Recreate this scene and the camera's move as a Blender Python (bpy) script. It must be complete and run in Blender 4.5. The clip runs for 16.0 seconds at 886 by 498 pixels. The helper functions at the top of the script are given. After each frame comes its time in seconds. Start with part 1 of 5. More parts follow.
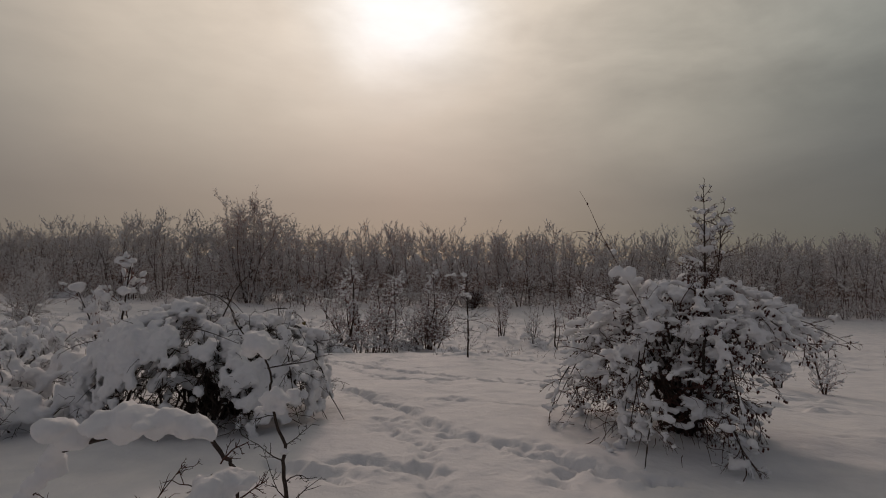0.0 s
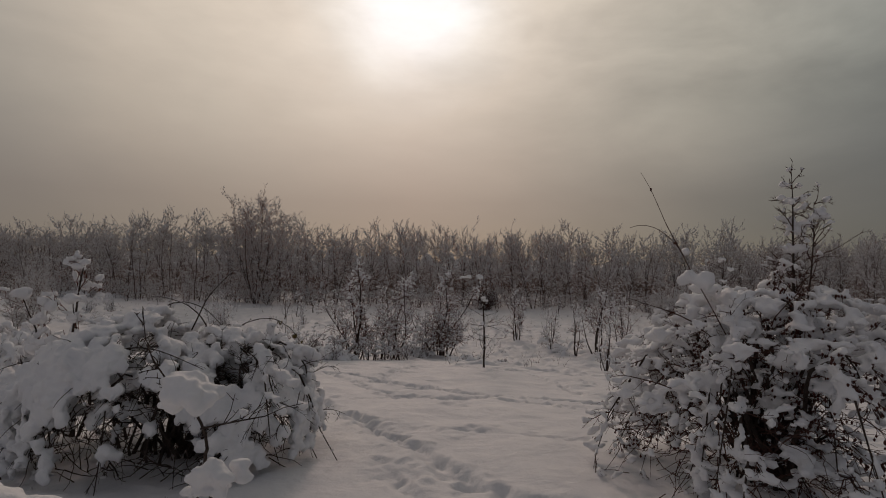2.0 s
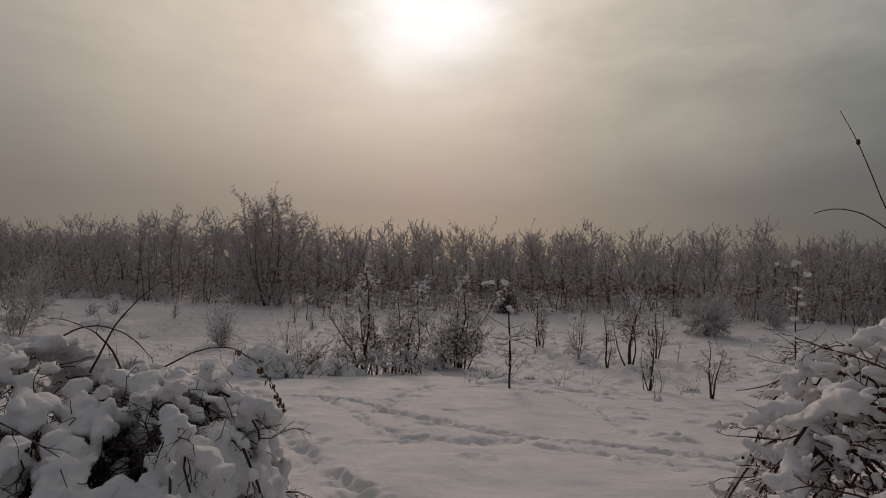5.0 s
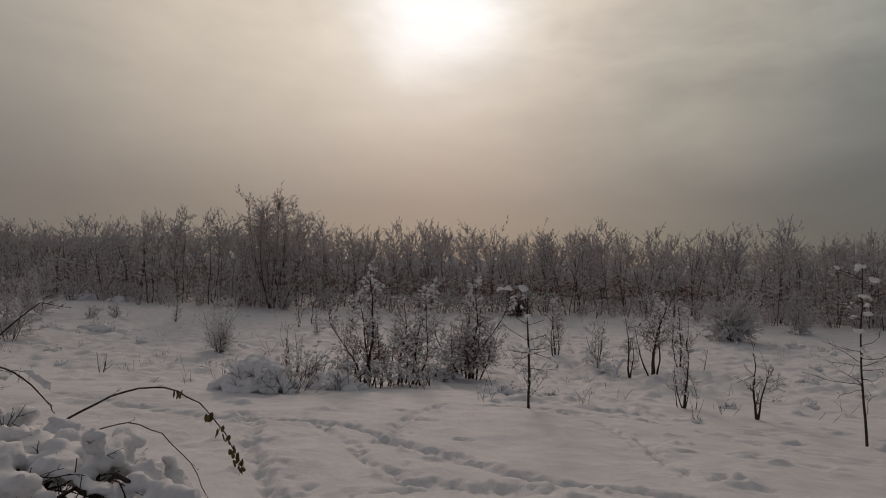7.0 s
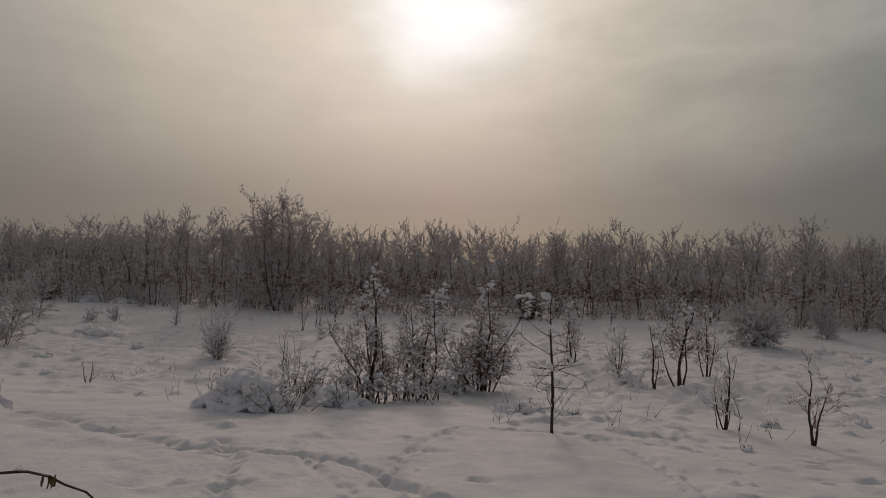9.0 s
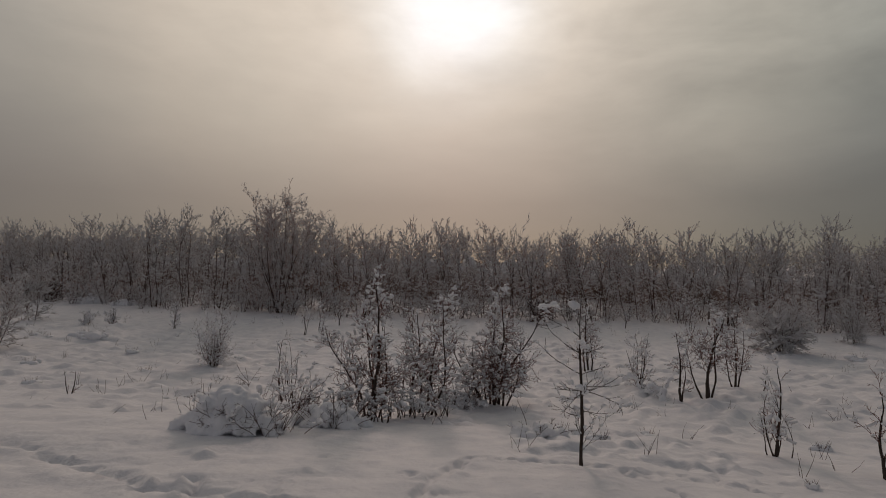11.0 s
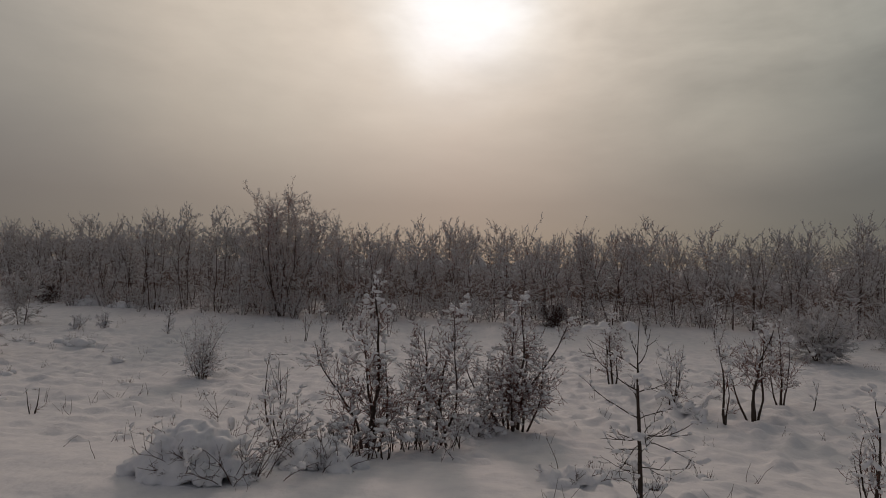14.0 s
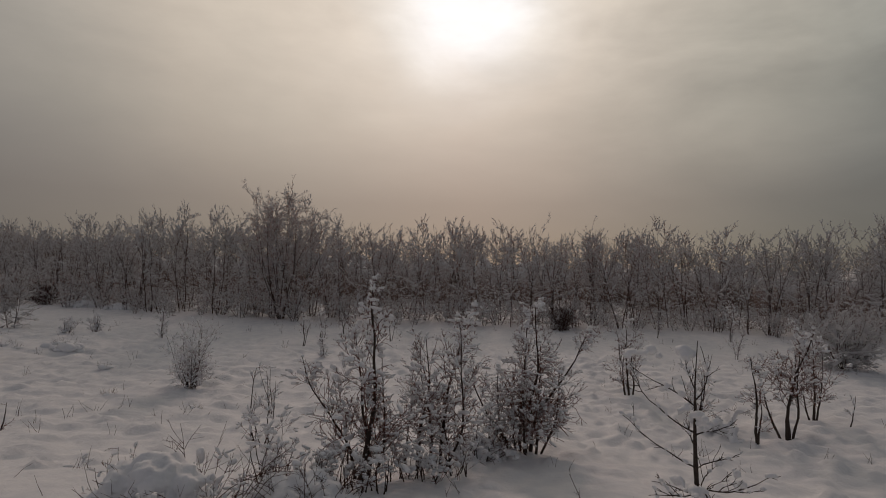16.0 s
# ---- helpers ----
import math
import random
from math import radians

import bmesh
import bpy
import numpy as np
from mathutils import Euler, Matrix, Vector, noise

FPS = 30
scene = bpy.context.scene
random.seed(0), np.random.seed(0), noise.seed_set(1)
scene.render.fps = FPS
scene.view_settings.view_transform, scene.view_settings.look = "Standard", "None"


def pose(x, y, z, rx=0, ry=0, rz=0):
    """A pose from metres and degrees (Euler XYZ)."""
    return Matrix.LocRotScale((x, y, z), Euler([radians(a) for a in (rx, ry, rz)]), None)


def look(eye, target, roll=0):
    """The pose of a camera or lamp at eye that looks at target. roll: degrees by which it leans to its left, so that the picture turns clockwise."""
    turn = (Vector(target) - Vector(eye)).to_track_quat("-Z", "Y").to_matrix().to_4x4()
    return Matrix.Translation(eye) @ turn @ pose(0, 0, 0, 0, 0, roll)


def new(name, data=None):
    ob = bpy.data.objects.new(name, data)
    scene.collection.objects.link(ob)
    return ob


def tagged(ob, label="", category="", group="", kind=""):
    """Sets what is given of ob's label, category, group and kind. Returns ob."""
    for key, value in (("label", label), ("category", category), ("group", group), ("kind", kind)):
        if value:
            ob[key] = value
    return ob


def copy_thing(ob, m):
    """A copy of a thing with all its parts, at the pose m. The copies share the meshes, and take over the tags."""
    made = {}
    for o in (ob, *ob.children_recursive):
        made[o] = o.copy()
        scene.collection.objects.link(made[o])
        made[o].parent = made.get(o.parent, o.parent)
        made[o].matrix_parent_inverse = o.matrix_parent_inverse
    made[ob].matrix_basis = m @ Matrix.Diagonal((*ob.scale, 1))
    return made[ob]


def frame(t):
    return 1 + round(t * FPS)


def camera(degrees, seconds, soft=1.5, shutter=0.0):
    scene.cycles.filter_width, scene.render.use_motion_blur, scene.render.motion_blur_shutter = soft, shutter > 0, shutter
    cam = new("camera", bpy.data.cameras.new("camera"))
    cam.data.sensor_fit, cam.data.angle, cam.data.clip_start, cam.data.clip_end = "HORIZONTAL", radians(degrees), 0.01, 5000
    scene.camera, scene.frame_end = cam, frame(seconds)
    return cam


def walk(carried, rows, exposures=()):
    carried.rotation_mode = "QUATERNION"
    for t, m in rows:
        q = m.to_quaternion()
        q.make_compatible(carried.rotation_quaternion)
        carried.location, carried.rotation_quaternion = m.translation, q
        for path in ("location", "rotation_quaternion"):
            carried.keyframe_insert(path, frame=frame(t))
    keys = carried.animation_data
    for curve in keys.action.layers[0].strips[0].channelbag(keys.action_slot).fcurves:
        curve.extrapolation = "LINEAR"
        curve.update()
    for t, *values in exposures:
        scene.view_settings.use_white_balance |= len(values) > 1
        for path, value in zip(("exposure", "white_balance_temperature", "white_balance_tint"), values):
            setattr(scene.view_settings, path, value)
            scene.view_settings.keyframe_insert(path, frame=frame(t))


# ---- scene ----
cam = camera(78.0, 16.0, soft=1.0)
PATH = [
    (0.0, 0.002, 0.000, 3.122, 0.07, 2.18, 0.23),
    (2.0, -0.062, 1.287, 3.165, 1.26, 2.15, 0.37),
    (4.0, -0.128, 2.577, 3.217, 2.41, 2.15, 0.47),
    (6.0, -0.204, 3.871, 3.283, 3.45, 2.20, 0.49),
    (8.0, -0.310, 5.160, 3.356, 4.39, 2.26, 0.47),
    (10.0, -0.462, 6.434, 3.426, 5.20, 2.28, 0.46),
    (12.0, -0.631, 7.688, 3.498, 5.88, 2.28, 0.48),
    (14.0, -0.787, 8.918, 3.576, 6.42, 2.28, 0.53),
    (16.0, -0.933, 10.135, 3.659, 6.88, 2.30, 0.60),
]


def aim(x, y, z, yaw, pitch, roll):
    a, b = radians(yaw), radians(pitch)
    ahead = Vector((-math.sin(a) * math.cos(b), math.cos(a) * math.cos(b), math.sin(b)))
    return look((x, y, z), Vector((x, y, z)) + ahead, roll)


walk(cam, [(t, aim(*row)) for t, *row in PATH], [(0.0, 0.0, 6500, 10.0), (6.0, 0.0, 6450, 9.7), (16.0, 0.0, 6400, 9.4)])

# ---- light ----
SUN_AZ, SUN_EL = radians(-4.3), radians(26.6)   # from +y towards +x, above the horizon
SUN_DIR = Vector((math.sin(SUN_AZ) * math.cos(SUN_EL), math.cos(SUN_AZ) * math.cos(SUN_EL), math.sin(SUN_EL)))


def link(tree, a, out, b, inp):
    tree.links.new(a.outputs[out], b.inputs[inp])


def ramp(tree, stops, interp="B_SPLINE"):
    node = tree.nodes.new("ShaderNodeValToRGB")
    node.color_ramp.interpolation = interp
    el = node.color_ramp.elements
    while len(el) < len(stops):
        el.new(0.5)
    for e, (p, c) in zip(el, stops):
        e.position, e.color = p, (*c, 1)
    return node


def make_world():
    """A thin winter haze: a wide glow round the veiled sun, duller away from it, with faint cloud."""
    world = bpy.data.worlds.new("winter_sky")
    world.use_nodes = True
    tr = world.node_tree
    tr.nodes.clear()
    n = tr.nodes.new
    coord = n("ShaderNodeTexCoord")
    norm = n("ShaderNodeVectorMath")
    norm.operation = "NORMALIZE"
    link(tr, coord, "Generated", norm, 0)
    dot = n("ShaderNodeVectorMath")
    dot.operation = "DOT_PRODUCT"
    dot.inputs[1].default_value = SUN_DIR
    link(tr, norm, "Vector", dot, 0)
    ang = n("ShaderNodeMath")
    ang.operation = "ARCCOSINE"
    link(tr, dot, "Value", ang, 0)
    # cloud wobble on the angle, so that the glow is not a perfect disc
    cloud = n("ShaderNodeTexNoise")
    cloud.inputs["Scale"].default_value = 2.6
    cloud.inputs["Detail"].default_value = 5.0
    cloud.inputs["Roughness"].default_value = 0.55
    cloud.inputs["Distortion"].default_value = 0.6
    stretch = n("ShaderNodeMapping")
    stretch.inputs["Scale"].default_value = (1.0, 1.0, 2.6)
    link(tr, norm, "Vector", stretch, "Vector")
    link(tr, stretch, "Vector", cloud, "Vector")
    wob = n("ShaderNodeMath")
    wob.operation = "MULTIPLY_ADD"
    wob.inputs[1].default_value = 0.12
    wob.inputs[2].default_value = -0.06
    link(tr, cloud, "Fac", wob, 0)
    add = n("ShaderNodeMath")
    link(tr, ang, "Value", add, 0)
    link(tr, wob, "Value", add, 1)
    scale = n("ShaderNodeMath")
    scale.operation = "MULTIPLY"
    scale.inputs[1].default_value = 1 / math.pi
    link(tr, add, "Value", scale, 0)
    halo = ramp(tr, SKY_STOPS, "LINEAR")
    link(tr, scale, "Value", halo, "Fac")
    # the haze is a little thicker and duller low down
    sep = n("ShaderNodeSeparateXYZ")
    link(tr, norm, "Vector", sep, "Vector")
    low = ramp(tr, [(0.0, (0.478, 0.424, 0.418)), (0.12, (0.542, 0.496, 0.486)), (0.26, (0.82, 0.81, 0.80)), (0.38, (1, 1, 1)), (1.0, (1, 1, 1))], "LINEAR")
    link(tr, sep, "Z", low, "Fac")
    mul = n("ShaderNodeMix")
    mul.data_type, mul.blend_type = "RGBA", "MULTIPLY"
    mul.inputs["Factor"].default_value = 1.0
    link(tr, halo, "Color", mul, "A")
    link(tr, low, "Color", mul, "B")
    # warm in the middle, blue-grey cloud in the east
    across = n("ShaderNodeMapRange")
    across.inputs["From Min"].default_value, across.inputs["From Max"].default_value = -1.0, 1.0
    link(tr, sep, "X", across, "Value")
    tints = ramp(tr, [(0.0, (0.93, 0.935, 0.94)), (0.30, (0.935, 0.935, 0.93)), (0.46, (0.985, 0.935, 0.925)), (0.55, (0.96, 0.935, 0.925)), (0.67, (0.885, 0.935, 0.945)), (0.80, (0.845, 0.935, 0.965)), (1.0, (0.85, 0.935, 0.97))], "LINEAR")
    link(tr, across, "Result", tints, "Fac")
    tinted = n("ShaderNodeMix")
    tinted.data_type, tinted.blend_type = "RGBA", "MULTIPLY"
    tinted.inputs["Factor"].default_value = 1.0
    tr.links.new(mul.outputs["Result"], tinted.inputs["A"])
    link(tr, tints, "Color", tinted, "B")
    # the cloud thickens towards the east, with faint streaks
    east = n("ShaderNodeMath")
    east.operation = "MULTIPLY_ADD"
    east.inputs[1].default_value, east.inputs[2].default_value = -0.27, 1.055
    link(tr, sep, "X", east, 0)
    streak = n("ShaderNodeTexNoise")
    streak.inputs["Scale"].default_value, streak.inputs["Detail"].default_value, streak.inputs["Distortion"].default_value = 3.6, 7.0, 0.35
    link(tr, stretch, "Vector", streak, "Vector")
    depth = n("ShaderNodeMapRange")
    depth.inputs["From Min"].default_value, depth.inputs["From Max"].default_value = -0.25, 0.5
    depth.inputs["To Min"].default_value, depth.inputs["To Max"].default_value = 0.2, 1.5
    link(tr, sep, "X", depth, "Value")
    centred = n("ShaderNodeMath")
    centred.operation = "SUBTRACT"
    centred.inputs[1].default_value = 0.5
    link(tr, streak, "Fac", centred, 0)
    vary = n("ShaderNodeMath")
    vary.operation = "MULTIPLY_ADD"
    vary.inputs[2].default_value = 1.0
    link(tr, centred, "Value", vary, 0)
    height = n("ShaderNodeMapRange")
    height.inputs["From Min"].default_value, height.inputs["From Max"].default_value = 0.12, 0.42
    height.inputs["To Min"].default_value, height.inputs["To Max"].default_value = 0.25, 1.0
    link(tr, sep, "Z", height, "Value")
    amount = n("ShaderNodeMath")
    amount.operation = "MULTIPLY"
    link(tr, depth, "Result", amount, 0)
    link(tr, height, "Result", amount, 1)
    link(tr, amount, "Value", vary, 1)
    mottle = n("ShaderNodeTexNoise")
    mottle.inputs["Scale"].default_value, mottle.inputs["Detail"].default_value, mottle.inputs["Roughness"].default_value = 9.0, 6.0, 0.6
    link(tr, stretch, "Vector", mottle, "Vector")
    even = n("ShaderNodeMath")
    even.operation = "SUBTRACT"
    even.inputs[1].default_value = 0.5
    link(tr, mottle, "Fac", even, 0)
    fleck = n("ShaderNodeMapRange")
    fleck.inputs["From Min"].default_value, fleck.inputs["From Max"].default_value = 0.15, 0.45
    fleck.inputs["To Min"].default_value, fleck.inputs["To Max"].default_value = 0.05, 0.28
    link(tr, sep, "Z", fleck, "Value")
    spread = n("ShaderNodeMath")
    spread.operation = "MULTIPLY_ADD"
    link(tr, even, "Value", spread, 0)
    link(tr, fleck, "Result", spread, 1)
    link(tr, vary, "Value", spread, 2)
    power = n("ShaderNodeMath")
    power.operation = "MULTIPLY"
    link(tr, east, "Value", power, 0)
    link(tr, spread, "Value", power, 1)
    glow = n("ShaderNodeBackground")
    link(tr, power, "Value", glow, "Strength")
    tr.links.new(tinted.outputs["Result"], glow.inputs["Color"])
    sky = n("ShaderNodeTexSky")
    sky.sky_type = "NISHITA"
    sky.sun_disc = False
    sky.sun_elevation, sky.sun_rotation = SUN_EL, SUN_AZ
    sky.dust_density, sky.air_density = 0.6, 1.0
    blue = n("ShaderNodeBackground")
    blue.inputs["Strength"].default_value = 0.004
    link(tr, sky, "Color", blue, "Color")
    both = n("ShaderNodeAddShader")
    link(tr, glow, "Background", both, 0)
    link(tr, blue, "Background", both, 1)
    out = n("ShaderNodeOutputWorld")
    link(tr, both, "Shader", out, "Surface")
    scene.world = world


SKY_STOPS = [(0.0, (1.0, 0.99, 0.975)), (0.019, (0.98, 0.966, 0.948)), (0.029, (0.885, 0.853, 0.808)), (0.040, (0.772, 0.718, 0.645)), (0.052, (0.702, 0.633, 0.549)), (0.068, (0.665, 0.58, 0.485)), (0.10, (0.585, 0.50, 0.41)),
             (0.155, (0.47, 0.40, 0.325)), (0.205, (0.33, 0.292, 0.245)), (0.28, (0.205, 0.19, 0.172)), (0.40, (0.140, 0.133, 0.136)), (0.56, (0.150, 0.143, 0.150)), (1.0, (0.225, 0.218, 0.234))]
make_world()

sun_data = bpy.data.lights.new("sun", "SUN")
sun_data.energy, sun_data.angle, sun_data.color = 0.52, radians(6), (1.0, 0.73, 0.62)
sun = new("sun", sun_data)
sun.matrix_world = look(SUN_DIR * 100, (0, 0, 0))


# ---- materials ----
def material(name, rough=0.8):
    mat = bpy.data.materials.new(name)
    mat.use_nodes = True
    bsdf = mat.node_tree.nodes["Principled BSDF"]
    bsdf.inputs["Roughness"].default_value = rough
    bsdf.inputs["Specular IOR Level"].default_value = 0.3
    return mat, mat.node_tree, bsdf


def noise_node(tree, scale, detail=4.0, rough=0.55, space="Object"):
    coord = tree.nodes.new("ShaderNodeTexCoord")
    tex = tree.nodes.new("ShaderNodeTexNoise")
    tex.inputs["Scale"].default_value, tex.inputs["Detail"].default_value, tex.inputs["Roughness"].default_value = scale, detail, rough
    link(tree, coord, space, tex, "Vector")
    return tex


def bump_from(tree, bsdf, texs, strength, distance):
    """Adds the heights of several textures and feeds them as relief."""
    height = None
    for tex, amount in texs:
        m = tree.nodes.new("ShaderNodeMath")
        m.operation = "MULTIPLY"
        m.inputs[1].default_value = amount
        link(tree, tex, "Fac", m, 0)
        if height is None:
            height = m
        else:
            a = tree.nodes.new("ShaderNodeMath")
            link(tree, height, "Value", a, 0)
            link(tree, m, "Value", a, 1)
            height = a
    bump = tree.nodes.new("ShaderNodeBump")
    bump.inputs["Strength"].default_value, bump.inputs["Distance"].default_value = strength, distance
    link(tree, height, "Value", bump, "Height")
    link(tree, bump, "Normal", bsdf, "Normal")


def let_through(tree, bsdf, tint, share):
    """Loose snow and rime let some of the light through."""
    glow = tree.nodes.new("ShaderNodeBsdfTranslucent")
    link(tree, tint, "Color", glow, "Color")
    both = tree.nodes.new("ShaderNodeMixShader")
    both.inputs["Fac"].default_value = share
    link(tree, bsdf, "BSDF", both, 1)
    link(tree, glow, "BSDF", both, 2)
    link(tree, both, "Shader", tree.nodes["Material Output"], "Surface")


def snow_material(name, fine, coarse, relief, dull=(0.76, 0.77, 0.80), clean=(0.86, 0.86, 0.87), thin=0.0):
    mat, tr, bsdf = material(name, 0.75)
    a, b = noise_node(tr, fine, 5.0, 0.6), noise_node(tr, coarse, 3.0)
    tint = ramp(tr, [(0.3, dull), (0.7, clean)], "LINEAR")
    link(tr, b, "Fac", tint, "Fac")
    link(tr, tint, "Color", bsdf, "Base Color")
    bump_from(tr, bsdf, [(a, 0.5), (b, 1.0)], 0.7, relief)
    if thin:
        let_through(tr, bsdf, tint, thin)
    return mat


def wood_material(name, dark, light, snow_from, snow_to, snow_colour=(0.78, 0.78, 0.80)):
    """Bark whose upward faces carry snow or rime: snow_from..snow_to is the upward slope at which it starts and is full."""
    mat, tr, bsdf = material(name, 0.85)
    tex, big = noise_node(tr, 60.0, 4.0), noise_node(tr, 9.0, 3.0)
    bark = ramp(tr, [(0.3, dark), (0.75, light)], "LINEAR")
    link(tr, tex, "Fac", bark, "Fac")
    geo = tr.nodes.new("ShaderNodeNewGeometry")
    sep = tr.nodes.new("ShaderNodeSeparateXYZ")
    link(tr, geo, "Normal", sep, "Vector")
    jitter = tr.nodes.new("ShaderNodeMath")
    jitter.operation = "MULTIPLY_ADD"
    jitter.inputs[1].default_value = 0.9
    link(tr, big, "Fac", jitter, 0)
    link(tr, sep, "Z", jitter, 2)
    step = tr.nodes.new("ShaderNodeMapRange")
    step.interpolation_type = "SMOOTHSTEP"
    step.inputs["From Min"].default_value, step.inputs["From Max"].default_value = snow_from + 0.45, snow_to + 0.45
    link(tr, jitter, "Value", step, "Value")
    mix = tr.nodes.new("ShaderNodeMix")
    mix.data_type = "RGBA"
    link(tr, step, "Result", mix, "Factor")
    link(tr, bark, "Color", mix, "A")
    mix.inputs["B"].default_value = (*snow_colour, 1)
    tr.links.new(mix.outputs["Result"], bsdf.inputs["Base Color"])
    bump_from(tr, bsdf, [(tex, 1.0)], 0.5, 0.01)
    return mat


SNOW_GROUND = snow_material("snow_cover", 9.0, 2.2, 0.055, (0.68, 0.69, 0.72), (0.80, 0.80, 0.81))
SNOW_LOAD = snow_material("clinging_snow", 28.0, 5.0, 0.02)
BARK = wood_material("dark_bark", (0.025, 0.018, 0.015), (0.075, 0.055, 0.045), 0.7, 1.2)
TWIG = wood_material("red_brown_twig", (0.040, 0.018, 0.014), (0.11, 0.052, 0.038), 0.75, 1.25)
FIELD_TWIG = wood_material("snow_dusted_twig", (0.085, 0.030, 0.022), (0.23, 0.10, 0.074), 0.3, 0.95)
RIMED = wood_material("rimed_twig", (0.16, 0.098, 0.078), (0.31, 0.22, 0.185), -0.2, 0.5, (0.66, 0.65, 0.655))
# red-brown twig with the warm haze below the sun put into its colour
RIMED_HAZE_RED = wood_material("rimed_haze_red_twig", (0.24, 0.092, 0.062), (0.42, 0.21, 0.15), -0.2, 0.5, (0.66, 0.64, 0.64))
RIME = snow_material("rime", 20.0, 4.0, 0.03, (0.65, 0.65, 0.66), (0.78, 0.77, 0.77), 0.2)
TRUNK = wood_material("young_trunk", (0.04, 0.025, 0.020), (0.11, 0.070, 0.057), 0.15, 0.8, (0.6, 0.6, 0.62))


def plain_material(name, a, b, scale, rough):
    mat, tr, bsdf = material(name, rough)
    tex = noise_node(tr, scale, 3.0)
    col = ramp(tr, [(0.3, a), (0.7, b)], "LINEAR")
    link(tr, tex, "Fac", col, "Fac")
    link(tr, col, "Color", bsdf, "Base Color")
    return mat


HIP = plain_material("dried_rose_hip", (0.035, 0.010, 0.008), (0.09, 0.022, 0.014), 80, 0.4)
LEAF = plain_material("withered_leaf", (0.07, 0.06, 0.02), (0.15, 0.10, 0.03), 30, 0.7)

# ---- geometry helpers ----

def _ico(level):
    bm = bmesh.new()
    bmesh.ops.create_icosphere(bm, subdivisions=level, radius=1.0)
    v = np.array([p.co[:] for p in bm.verts])
    f = np.array([[q.index for q in p.verts] for p in bm.faces])
    bm.free()
    return v, f


OCTA = (np.array([(1, 0, 0), (-1, 0, 0), (0, 1, 0), (0, -1, 0), (0, 0, 1), (0, 0, -1)], float),
        np.array([(0, 2, 4), (2, 1, 4), (1, 3, 4), (3, 0, 4), (2, 0, 5), (1, 2, 5), (3, 1, 5), (0, 3, 5)]))
_ring = [(math.cos(a), math.sin(a)) for a in (0.785, 2.356, 3.927, 5.498)]
BEAN = (np.array([(1, 0, 0), *[(0.62, p, q) for p, q in _ring], *[(-0.62, p, q) for p, q in _ring], (-1, 0, 0)], float),
        np.array([(0, 1 + j, 1 + (j + 1) % 4) for j in range(4)] + [(1 + j, 5 + j, 5 + (j + 1) % 4) for j in range(4)] + [(1 + j, 5 + (j + 1) % 4, 1 + (j + 1) % 4) for j in range(4)] + [(9, 5 + (j + 1) % 4, 5 + j) for j in range(4)]))
ICO = {-1: BEAN, 0: OCTA, 1: _ico(1), 2: _ico(2)}


